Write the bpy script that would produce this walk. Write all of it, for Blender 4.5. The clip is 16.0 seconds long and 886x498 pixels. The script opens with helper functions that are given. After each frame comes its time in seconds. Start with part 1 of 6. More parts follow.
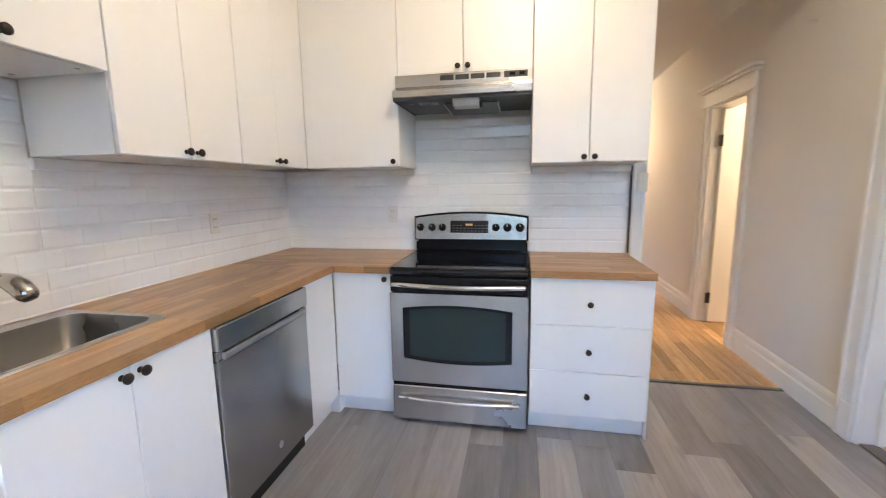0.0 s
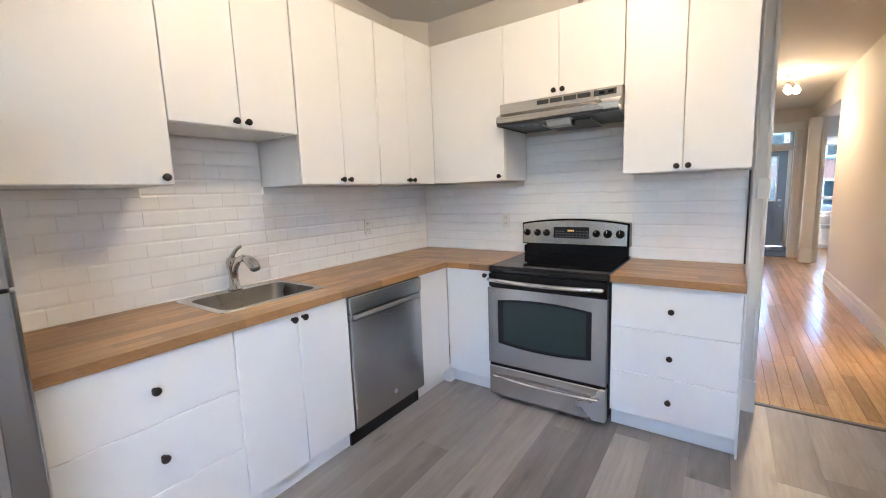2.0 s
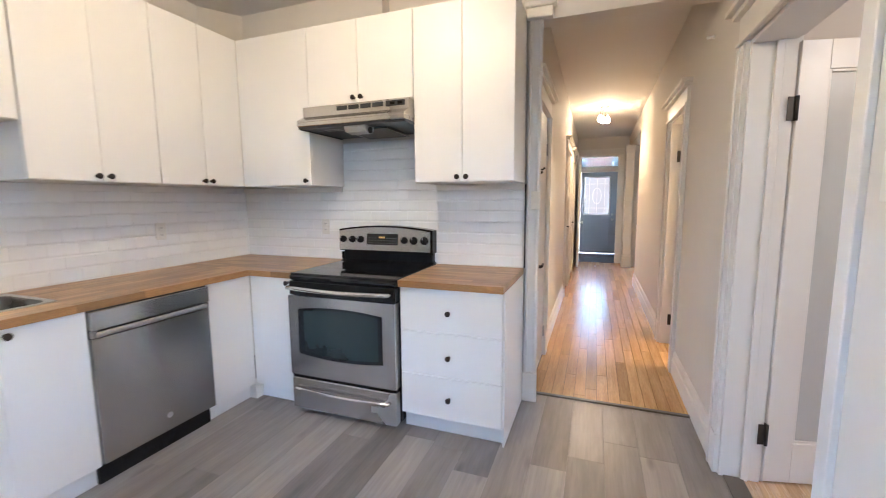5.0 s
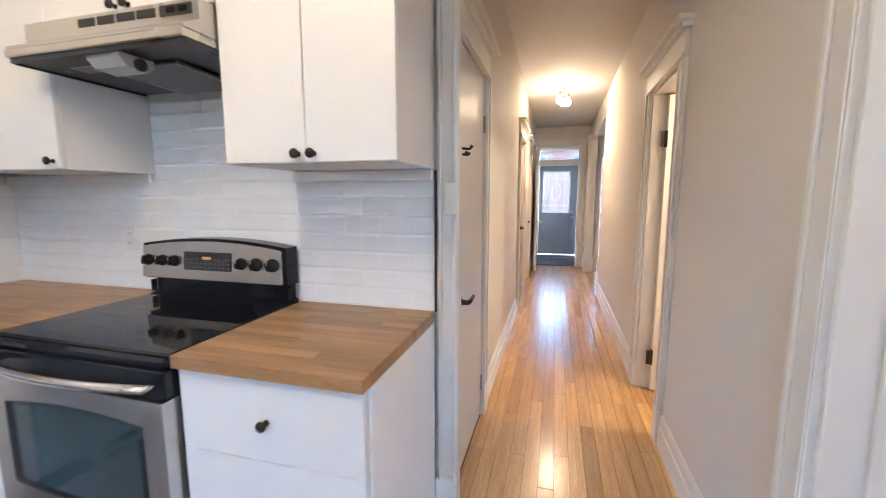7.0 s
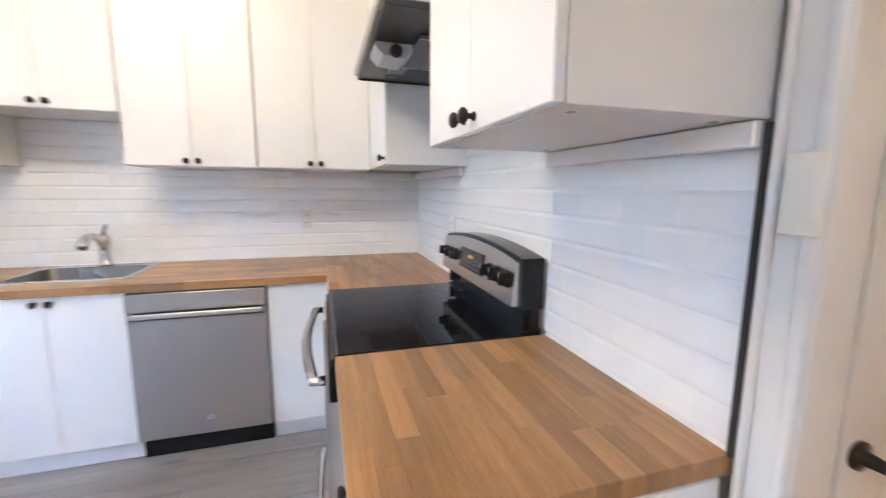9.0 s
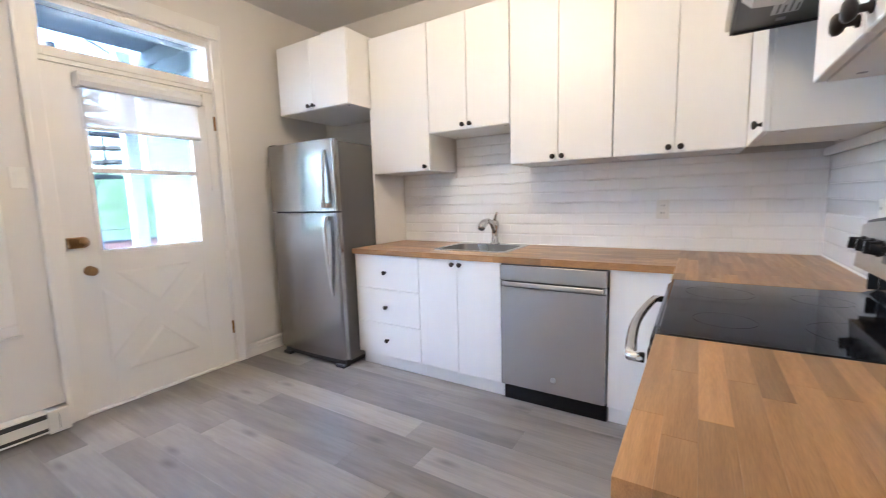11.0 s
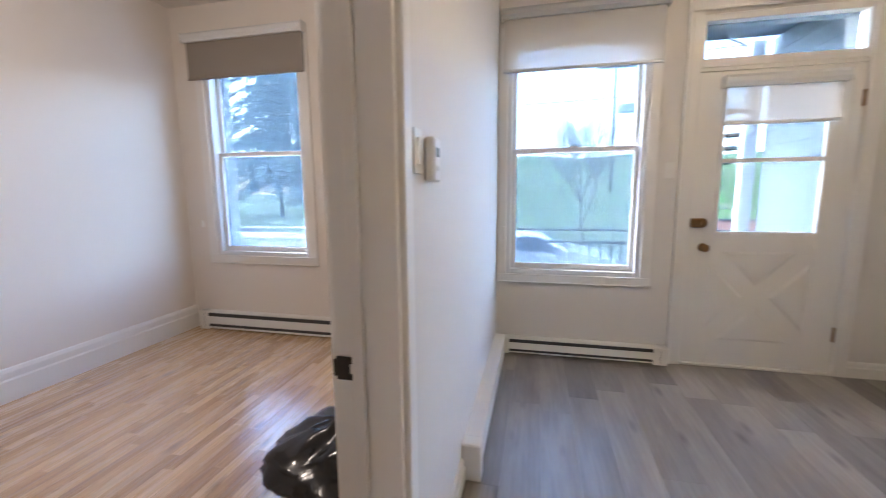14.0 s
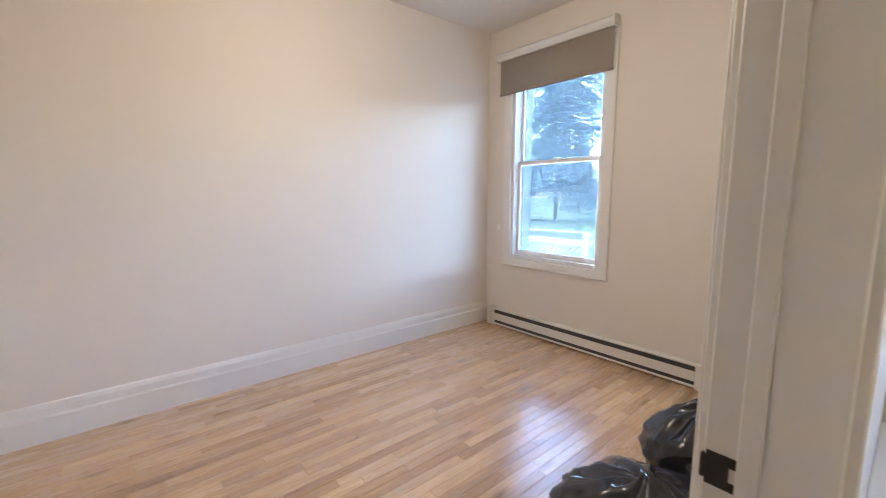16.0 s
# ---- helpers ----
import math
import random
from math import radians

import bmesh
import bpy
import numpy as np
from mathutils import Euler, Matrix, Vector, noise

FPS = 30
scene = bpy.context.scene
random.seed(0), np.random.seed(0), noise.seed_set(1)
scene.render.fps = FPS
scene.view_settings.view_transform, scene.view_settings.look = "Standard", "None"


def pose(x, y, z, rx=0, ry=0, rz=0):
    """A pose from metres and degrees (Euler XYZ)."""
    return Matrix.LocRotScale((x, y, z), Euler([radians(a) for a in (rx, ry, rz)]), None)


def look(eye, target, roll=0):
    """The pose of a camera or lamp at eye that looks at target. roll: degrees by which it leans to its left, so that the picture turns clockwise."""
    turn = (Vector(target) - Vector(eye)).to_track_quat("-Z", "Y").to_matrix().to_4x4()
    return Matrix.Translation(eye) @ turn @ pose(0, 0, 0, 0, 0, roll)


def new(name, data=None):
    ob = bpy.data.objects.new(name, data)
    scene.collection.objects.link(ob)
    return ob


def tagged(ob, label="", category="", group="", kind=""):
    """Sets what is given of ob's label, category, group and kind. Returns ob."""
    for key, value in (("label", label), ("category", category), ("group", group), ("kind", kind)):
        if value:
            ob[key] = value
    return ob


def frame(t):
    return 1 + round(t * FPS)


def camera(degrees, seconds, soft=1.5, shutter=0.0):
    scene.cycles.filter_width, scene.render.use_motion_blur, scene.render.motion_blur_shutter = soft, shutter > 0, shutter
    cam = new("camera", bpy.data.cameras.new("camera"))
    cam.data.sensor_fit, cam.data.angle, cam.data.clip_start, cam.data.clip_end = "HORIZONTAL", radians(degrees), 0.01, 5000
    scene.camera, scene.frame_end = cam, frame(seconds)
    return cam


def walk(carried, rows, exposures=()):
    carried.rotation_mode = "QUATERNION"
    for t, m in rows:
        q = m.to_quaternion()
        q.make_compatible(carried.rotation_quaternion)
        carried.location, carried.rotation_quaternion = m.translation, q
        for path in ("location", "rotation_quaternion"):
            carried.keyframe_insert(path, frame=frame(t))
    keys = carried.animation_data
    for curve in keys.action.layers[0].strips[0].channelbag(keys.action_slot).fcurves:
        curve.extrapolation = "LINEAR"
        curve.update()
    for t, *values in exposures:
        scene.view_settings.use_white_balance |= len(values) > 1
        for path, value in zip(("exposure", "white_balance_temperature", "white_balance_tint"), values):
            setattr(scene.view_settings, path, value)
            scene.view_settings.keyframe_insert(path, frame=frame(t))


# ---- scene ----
cam = camera(94.9, 16.0, soft=1.0, shutter=0.4)
PATH = [
    (0, (1.711, 1.228, 1.351), (1.333, 3.169, 1.05), -0.8),
    (0.5, (1.875, 1.295, 1.353), (1.189, 3.15, 1.053), -1.2),
    (1, (1.992, 1.187, 1.367), (1.116, 2.956, 1.049), -1.5),
    (1.5, (2.132, 1.087, 1.385), (1.085, 2.767, 1.098), -1.9),
    (2, (2.274, 0.994, 1.401), (1.139, 2.618, 1.13), -2.1),
    (2.5, (2.341, 0.92, 1.408), (1.198, 2.545, 1.174), -2.1),
    (3, (2.361, 0.868, 1.406), (1.258, 2.521, 1.177), -1.8),
    (3.5, (2.455, 0.871, 1.408), (1.438, 2.577, 1.178), -1.3),
    (4, (2.632, 0.94, 1.402), (1.718, 2.705, 1.176), -0.8),
    (4.5, (2.799, 1.075, 1.384), (2.01, 2.899, 1.152), -0.4),
    (5, (2.807, 1.296, 1.366), (2.112, 3.157, 1.129), -0.4),
    (5.2, (2.793, 1.41, 1.368), (2.136, 3.284, 1.129), -0.5),
    (7.3, (2.842, 2.636, 1.374), (2.318, 4.548, 1.113), 0.0),
    (7.5, (2.861, 2.743, 1.365), (2.226, 4.62, 1.096), 0.3),
    (8, (2.903, 3.011, 1.367), (1.818, 4.668, 1.084), 0.9),
    (8.5, (2.851, 3.218, 1.346), (1.284, 4.426, 1.052), 1.1),
    (9, (2.848, 3.324, 1.365), (0.953, 3.895, 1.076), 0.4),
    (9.5, (2.921, 3.402, 1.334), (0.939, 3.352, 1.07), 0.2),
    (9.7, (2.933, 3.398, 1.333), (0.965, 3.158, 1.072), 0.1),
    (11.8, (2.824, 3.521, 1.236), (1.498, 2.039, 1.021), -2.1),
    (12, (2.814, 3.546, 1.236), (1.62, 1.956, 1.027), -2.0),
    (12.5, (2.907, 3.539, 1.293), (2.048, 1.749, 1.055), -1.7),
    (13, (2.952, 3.544, 1.331), (2.521, 1.61, 1.064), -1.4),
    (13.5, (3.054, 3.514, 1.317), (3.062, 1.532, 1.047), -1.1),
    (14, (3.117, 3.547, 1.314), (3.567, 1.62, 1.029), -0.5),
    (14.5, (3.199, 3.528, 1.316), (4.023, 1.73, 1.02), -0.0),
    (15, (3.298, 3.482, 1.311), (4.418, 1.851, 1.019), 0.4),
    (15.5, (3.351, 3.461, 1.304), (4.701, 2.013, 1.026), 0.5),
    (16, (3.389, 3.44, 1.341), (4.904, 2.159, 1.082), 0.1),
]
walk(cam, [(t, look(eye, target, roll)) for t, eye, target, roll in PATH], [(0, 7.82, 6050, 11), (2.5, 7.8, 6050, 11), (5, 7.8, 6100, 12), (7.5, 7.9, 5850, 13), (8.5, 8.15, 5750, 12), (9.7, 8.18, 5700, 12), (12, 7.72, 5900, 13), (12.5, 7.56, 5900, 13), (13, 7.53, 6020, 13), (13.5, 7.47, 6100, 13), (14, 7.36, 6100, 14), (14.5, 7.38, 6250, 13), (15, 7.45, 6350, 13), (16, 7.63, 6250, 10)])

# ---- light ----
world = bpy.data.worlds.new("sky")
scene.world = world
world.use_nodes = True
wn = world.node_tree.nodes
sky = wn.new("ShaderNodeTexSky")
sky.sky_type, sky.sun_disc = "NISHITA", False
sky.sun_elevation, sky.sun_rotation = radians(45), radians(84)
sky.air_density, sky.dust_density, sky.ozone_density = 1.0, 3.0, 1.0
world.node_tree.links.new(sky.outputs[0], wn["Background"].inputs[0])
wn["Background"].inputs[1].default_value = 0.15


def lamp(name, kind, m, energy, colour=(1, 1, 1), **more):
    data = bpy.data.lights.new(name, kind)
    data.energy, data.color = energy, colour
    if "size" in more:
        data.shape, data.size, data.size_y = "RECTANGLE", more["size"][0], more["size"][1]
    if "radius" in more:
        data.shadow_soft_size = more["radius"]
    if "cone" in more:
        data.spot_size, data.spot_blend = radians(more["cone"]), 0.7
    if "angle" in more:
        data.angle = radians(more["angle"])
    ob = new(name, data)
    ob.matrix_world = m
    return ob


WARM = (1.0, 0.77, 0.50)
lamp("sun", "SUN", look((30, 3, 30), (0, 0, 0)), 0.058, (1, 0.96, 0.9), angle=15)
# bulbs of the two ceiling fixtures
for bx, by in ((1.90, 2.12), (1.76, 2.34), (1.70, 2.58)):
    lamp("kitchen_bulb_light", "POINT", pose(bx, by, 2.64), 0.060, WARM, radius=0.045)
# the hallway heads point down; one bare bulb also lights the ceiling
for bx, by in ((2.83, 7.80), (2.87, 8.10)):
    lamp("hall_spot_light", "SPOT", pose(bx, by, 2.50), 0.185, (1.0, 0.68, 0.40), radius=0.045, cone=165)
lamp("hall_bulb_light", "POINT", pose(2.93, 7.94, 2.535), 0.026, (1.0, 0.66, 0.37), radius=0.045)
# added fill lamps, unseen and without fixtures, brighten the side room and bedroom
lamp("side_room_fill_light", "POINT", pose(4.6, 5.0, 2.3), 0.40, WARM, radius=0.06)
lamp("bedroom_fill_light", "POINT", pose(4.9, 2.4, 2.3), 0.20, (1.0, 0.84, 0.68), radius=0.08)

# ---- materials ----


def mat(name, a, b=None, rough=0.5, metal=0.0, scale=6.0, stretch=(1, 1, 1), rnd=0.0, bump=0.0, fine=90.0, rvar=0.08, island=False, coat=0.0, spec=0.5, contrast=0.0, grain=0.0, detail=6):
    """A surface that wanders between two colours, with fine relief and uneven gloss."""
    m = bpy.data.materials.new(name)
    m.use_nodes = True
    n, lk = m.node_tree.nodes, m.node_tree.links
    p = n["Principled BSDF"]
    b = b or tuple(c * 0.93 for c in a)
    tc = n.new("ShaderNodeTexCoord")
    mp = n.new("ShaderNodeMapping")
    mp.inputs["Scale"].default_value = stretch
    lk.new(tc.outputs["Object"], mp.inputs[0])
    vec = mp.outputs[0]
    if island:
        rsrc = n.new("ShaderNodeNewGeometry").outputs["Random Per Island"]
    else:
        rsrc = n.new("ShaderNodeObjectInfo").outputs["Random"]
    if rnd:
        ad = n.new("ShaderNodeVectorMath")
        ad.operation = "MULTIPLY_ADD"
        cv = n.new("ShaderNodeCombineXYZ")
        for i in range(3):
            lk.new(rsrc, cv.inputs[i])
        lk.new(cv.outputs[0], ad.inputs[0])
        ad.inputs[1].default_value = (37, 91, 53)
        lk.new(vec, ad.inputs[2])
        vec = ad.outputs[0]
    big, small = n.new("ShaderNodeTexNoise"), n.new("ShaderNodeTexNoise")
    big.inputs["Scale"].default_value, big.inputs["Detail"].default_value = scale, detail
    small.inputs["Scale"].default_value, small.inputs["Detail"].default_value = fine, 4
    lk.new(vec, big.inputs["Vector"])
    lk.new(vec, small.inputs["Vector"])
    fac = big.outputs[0]
    if contrast:
        mr = n.new("ShaderNodeMapRange")
        mr.inputs[1].default_value, mr.inputs[2].default_value = 0.5 - contrast, 0.5 + contrast
        lk.new(fac, mr.inputs[0])
        fac = mr.outputs[0]
    mix = n.new("ShaderNodeMix")
    mix.data_type = "RGBA"
    mix.inputs[6].default_value, mix.inputs[7].default_value = (*a, 1), (*b, 1)
    lk.new(fac, mix.inputs[0])
    col = mix.outputs[2]
    if rnd:
        hs = n.new("ShaderNodeHueSaturation")
        mv = n.new("ShaderNodeMapRange")
        mv.inputs[3].default_value, mv.inputs[4].default_value = 1 - rnd, 1 + rnd
        lk.new(rsrc, mv.inputs[0])
        lk.new(mv.outputs[0], hs.inputs["Value"])
        lk.new(col, hs.inputs["Color"])
        col = hs.outputs[0]
    if grain:
        gv, gm = n.new("ShaderNodeHueSaturation"), n.new("ShaderNodeMapRange")
        gm.inputs[1].default_value, gm.inputs[2].default_value = 0.3, 0.7
        gm.inputs[3].default_value, gm.inputs[4].default_value = 1 - grain, 1 + grain
        lk.new(small.outputs[0], gm.inputs[0])
        lk.new(gm.outputs[0], gv.inputs["Value"])
        lk.new(col, gv.inputs["Color"])
        col = gv.outputs[0]
    lk.new(col, p.inputs["Base Color"])
    rr = n.new("ShaderNodeMapRange")
    rr.inputs[3].default_value, rr.inputs[4].default_value = max(0.02, rough - rvar), min(1, rough + rvar)
    lk.new(big.outputs[0], rr.inputs[0])
    lk.new(rr.outputs[0], p.inputs["Roughness"])
    p.inputs["Metallic"].default_value = metal
    p.inputs["Specular IOR Level"].default_value = spec
    p.inputs["Coat Weight"].default_value = coat
    p.inputs["Coat Roughness"].default_value = 0.12
    if bump:
        bp = n.new("ShaderNodeBump")
        bp.inputs["Strength"].default_value, bp.inputs["Distance"].default_value = bump, 0.002
        lk.new(small.outputs[0], bp.inputs["Height"])
        lk.new(bp.outputs[0], p.inputs["Normal"])
    return m


def brushed(m, amount=0.75):
    """Draws reflections out along the vertical, as horizontal brushing does."""
    n, lk = m.node_tree.nodes, m.node_tree.links
    tg = n.new("ShaderNodeTangent")
    tg.direction_type, tg.axis = "RADIAL", "Z"
    p = n["Principled BSDF"]
    lk.new(tg.outputs[0], p.inputs["Tangent"])
    p.inputs["Anisotropic"].default_value, p.inputs["Anisotropic Rotation"].default_value = amount, 0.25
    return m


def glass(name, tint=(1, 1, 1), rough=0.0):
    m = bpy.data.materials.new(name)
    m.use_nodes = True
    p = m.node_tree.nodes["Principled BSDF"]
    p.inputs["Base Color"].default_value = (*tint, 1)
    p.inputs["Transmission Weight"].default_value = 1
    p.inputs["Roughness"].default_value, p.inputs["IOR"].default_value = rough, 1.1
    return m


def board(name, light, dark, rough, spread, figure, streak, knot=0.5, coat=0.0, coat_rough=0.2):
    """Floor boards: each has its own tone, with long soft figure along y, fine streaks and a few dark knots."""
    m = bpy.data.materials.new(name)
    m.use_nodes = True
    n, lk = m.node_tree.nodes, m.node_tree.links
    p = n["Principled BSDF"]
    rsrc = n.new("ShaderNodeObjectInfo").outputs["Random"]
    vec = n.new("ShaderNodeVectorMath")
    vec.operation = "MULTIPLY_ADD"
    cv = n.new("ShaderNodeCombineXYZ")
    for i in range(3):
        lk.new(rsrc, cv.inputs[i])
    lk.new(cv.outputs[0], vec.inputs[0])
    vec.inputs[1].default_value = (37, 91, 53)
    lk.new(n.new("ShaderNodeTexCoord").outputs["Object"], vec.inputs[2])

    def noise_along(sx, sy, detail):
        mp, t = n.new("ShaderNodeMapping"), n.new("ShaderNodeTexNoise")
        mp.inputs["Scale"].default_value = (sx, sy, 1)
        lk.new(vec.outputs[0], mp.inputs[0])
        lk.new(mp.outputs[0], t.inputs["Vector"])
        t.inputs["Scale"].default_value, t.inputs["Detail"].default_value, t.inputs["Roughness"].default_value = 1.0, detail, 0.6
        return t.outputs[0]

    def ranged(src, lo, hi, out_lo, out_hi):
        r = n.new("ShaderNodeMapRange")
        for i, v in enumerate((lo, hi, out_lo, out_hi)):
            r.inputs[i + 1].default_value = v
        lk.new(src, r.inputs[0])
        return r.outputs[0]

    def joined(kind, a, b):
        o = n.new("ShaderNodeMath")
        o.operation, o.use_clamp = kind, kind == "ADD"
        lk.new(a, o.inputs[0])
        lk.new(b, o.inputs[1])
        return o.outputs[0]

    figured = noise_along(*figure, 5)
    streaked = noise_along(*streak, 4)
    fac = joined("ADD", ranged(rsrc, 0, 1, 0.0, spread), ranged(figured, 0.28, 0.72, 0.0, 1 - spread))
    mix = n.new("ShaderNodeMix")
    mix.data_type = "RGBA"
    mix.inputs[6].default_value, mix.inputs[7].default_value = (*light, 1), (*dark, 1)
    lk.new(fac, mix.inputs[0])
    kmp, kv = n.new("ShaderNodeMapping"), n.new("ShaderNodeTexVoronoi")
    kmp.inputs["Scale"].default_value = (7, 2.2, 1)
    lk.new(vec.outputs[0], kmp.inputs[0])
    lk.new(kmp.outputs[0], kv.inputs["Vector"])
    kv.inputs["Scale"].default_value = 1.0
    value = joined("MULTIPLY", ranged(streaked, 0.3, 0.7, 0.88, 1.12), ranged(kv.outputs["Distance"], 0.03, 0.19, 1 - knot, 1.0))
    hs = n.new("ShaderNodeHueSaturation")
    lk.new(value, hs.inputs["Value"])
    lk.new(mix.outputs[2], hs.inputs["Color"])
    lk.new(hs.outputs[0], p.inputs["Base Color"])
    lk.new(ranged(figured, 0.3, 0.7, rough - 0.04, rough + 0.06), p.inputs["Roughness"])
    p.inputs["Coat Weight"].default_value, p.inputs["Coat Roughness"].default_value, p.inputs["Coat IOR"].default_value = coat, coat_rough, 1.6
    bp = n.new("ShaderNodeBump")
    bp.inputs["Strength"].default_value, bp.inputs["Distance"].default_value = 0.04, 0.0008
    lk.new(streaked, bp.inputs["Height"])
    lk.new(bp.outputs[0], p.inputs["Normal"])
    return m


def fabric(name, colour, through_light, sheer=0.0):
    m = bpy.data.materials.new(name)
    m.use_nodes = True
    n, lk = m.node_tree.nodes, m.node_tree.links
    p = n["Principled BSDF"]
    p.inputs["Base Color"].default_value, p.inputs["Roughness"].default_value = (*colour, 1), 0.9
    tr = n.new("ShaderNodeBsdfTranslucent")
    tr.inputs[0].default_value = (*colour, 1)
    mx = n.new("ShaderNodeMixShader")
    mx.inputs[0].default_value = through_light
    wv = n.new("ShaderNodeTexNoise")
    wv.inputs["Scale"].default_value = 900
    bp = n.new("ShaderNodeBump")
    bp.inputs["Strength"].default_value, bp.inputs["Distance"].default_value = 0.4, 0.0005
    lk.new(wv.outputs[0], bp.inputs["Height"])
    lk.new(bp.outputs[0], p.inputs["Normal"])
    lk.new(p.outputs[0], mx.inputs[1])
    lk.new(tr.outputs[0], mx.inputs[2])
    tp = n.new("ShaderNodeBsdfTransparent")
    m2 = n.new("ShaderNodeMixShader")
    m2.inputs[0].default_value = sheer
    lk.new(mx.outputs[0], m2.inputs[1])
    lk.new(tp.outputs[0], m2.inputs[2])
    lk.new(m2.outputs[0], n["Material Output"].inputs[0])
    return m


def glow(name, colour, strength):
    m = bpy.data.materials.new(name)
    m.use_nodes = True
    p = m.node_tree.nodes["Principled BSDF"]
    p.inputs["Base Color"].default_value = (*colour, 1)
    p.inputs["Emission Color"].default_value = (*colour, 1)
    p.inputs["Emission Strength"].default_value = strength
    return m


PAINT = mat("wall_paint", (0.70, 0.665, 0.615), (0.67, 0.635, 0.585), 0.62, spec=0.3, scale=1.3, bump=0.06, fine=220)
BEDPAINT = mat("bedroom_paint", (0.74, 0.685, 0.62), (0.71, 0.655, 0.59), 0.7, spec=0.25, scale=1.1, bump=0.06, fine=220)
CEIL = mat("ceiling_paint", (0.71, 0.685, 0.645), (0.68, 0.655, 0.615), 0.7, scale=1.0, bump=0.08, fine=160)
TRIM = mat("trim_paint", (0.755, 0.73, 0.685), (0.725, 0.70, 0.655), 0.36, scale=3, bump=0.012, fine=60)
CAB = mat("white_cabinet_paint", (0.82, 0.81, 0.79), (0.80, 0.79, 0.77), 0.36, scale=2, bump=0.02, fine=200, rvar=0.04)
CABIN = mat("cabinet_board", (0.80, 0.78, 0.75), None, 0.45, scale=2)
TILE = mat("white_glazed_tile", (0.86, 0.86, 0.855), (0.83, 0.83, 0.825), 0.12, scale=9, rnd=0.02, rvar=0.04)
GROUT = mat("grout", (0.84, 0.83, 0.81), (0.80, 0.79, 0.77), 0.9, scale=20, bump=0.3)
STEEL = mat("brushed_steel", (0.56, 0.55, 0.53), (0.50, 0.49, 0.48), 0.32, 1.0, scale=2, rvar=0.02)
STEELH = mat("brushed_steel_level", (0.56, 0.54, 0.51), (0.50, 0.48, 0.455), 0.27, 1.0, scale=2, rvar=0.02)
DSTEEL = brushed(mat("slate_steel", (0.52, 0.505, 0.485), (0.45, 0.437, 0.42), 0.25, 1.0, scale=3, rvar=0.05), 0.75)
# bowl steel toned below the rim's, so shade inside is in the colour
SINKM = mat("shaded_bowl_steel", (0.25, 0.235, 0.215), (0.20, 0.19, 0.175), 0.28, 1.0, scale=6)
CHROME = mat("chrome", (0.62, 0.61, 0.60), (0.55, 0.54, 0.53), 0.08, 1.0, scale=10, rvar=0.04)
BLACK = mat("black_enamel", (0.006, 0.006, 0.0065), (0.009, 0.009, 0.0095), 0.13, scale=10, spec=0.22)
BLACKP = mat("black_plastic", (0.02, 0.02, 0.021), (0.03, 0.03, 0.031), 0.42, scale=14, bump=0.05)
COOKTOP = mat("ceramic_cooktop", (0.006, 0.006, 0.007), (0.008, 0.008, 0.009), 0.05, scale=8, rvar=0.02, spec=0.28)
KNOB = mat("dark_bronze_knob", (0.018, 0.014, 0.012), (0.03, 0.024, 0.02), 0.35, 0.6, scale=20)
IRON = mat("black_iron", (0.03, 0.028, 0.026), (0.05, 0.045, 0.04), 0.45, 0.7, scale=20, bump=0.1)
BRASS = mat("aged_brass", (0.36, 0.20, 0.09), (0.22, 0.12, 0.05), 0.3, 1.0, scale=25)
OVENGLASS = mat("oven_glass", (0.011, 0.016, 0.015), (0.016, 0.022, 0.020), 0.07, scale=4, rvar=0.02)
DISPLAY = mat("display_plastic", (0.015, 0.014, 0.014), (0.02, 0.02, 0.02), 0.15)
AMBER = glow("amber_digits", (1.0, 0.62, 0.20), 0.00012)
GREYMARK = mat("grey_print", (0.35, 0.35, 0.35), None, 0.5)
FLOORGAP = mat("subfloor_dark", (0.06, 0.055, 0.05), None, 0.8)
VINYL = board("grey_vinyl_plank", (0.36, 0.320, 0.283), (0.088, 0.076, 0.066), 0.36, 0.58, (9, 1.5), (60, 3), 0.5, 0.55, 0.36)
OAK = mat("honey_hardwood", (0.66, 0.41, 0.185), (0.44, 0.23, 0.085), 0.24, scale=4, stretch=(9, 0.6, 1), rnd=0.22, bump=0.05, fine=30, contrast=0.3, grain=0.13, coat=0.12)
OAKB = board("bedroom_hardwood", (0.80, 0.565, 0.34), (0.29, 0.16, 0.072), 0.26, 0.55, (26, 2.2), (130, 5), 0.45, 1.0)
BLOCKX = mat("butcher_block_along_x", (0.41, 0.225, 0.095), (0.26, 0.130, 0.048), 0.34, scale=4, stretch=(0.9, 12, 6), rnd=0.30, bump=0.06, fine=40, contrast=0.3, grain=0.13)
BLOCKY = mat("butcher_block_along_y", (0.41, 0.225, 0.095), (0.26, 0.130, 0.048), 0.34, scale=4, stretch=(12, 0.9, 6), rnd=0.30, bump=0.06, fine=40, contrast=0.3, grain=0.13)
BLIND = fabric("white_blind_fabric", (0.72, 0.68, 0.62), 0.05, 0.30)
# lower-sash insect screen, its colour tuned to lay haze over the view
SCREEN = fabric("haze_screen_mesh", (0.35, 0.40, 0.44), 0.55, 0.72)
TAUPE = fabric("taupe_blind_fabric", (0.30, 0.26, 0.22), 0.12)
CLEAR = glass("clear_glass", (0.92, 0.95, 0.95))
# dark tint only dims the overbright view outdoors; panes still let daylight in
GLASS = glass("view_dimming_tint_glass", (0.061, 0.077, 0.091))
FROST = mat("frosted_panel", (0.50, 0.50, 0.48), (0.47, 0.47, 0.45), 0.35, scale=3)
VINYLW = mat("white_vinyl_frame", (0.70, 0.70, 0.69), None, 0.35)
IVORY = mat("ivory_plastic", (0.82, 0.77, 0.66), None, 0.4)
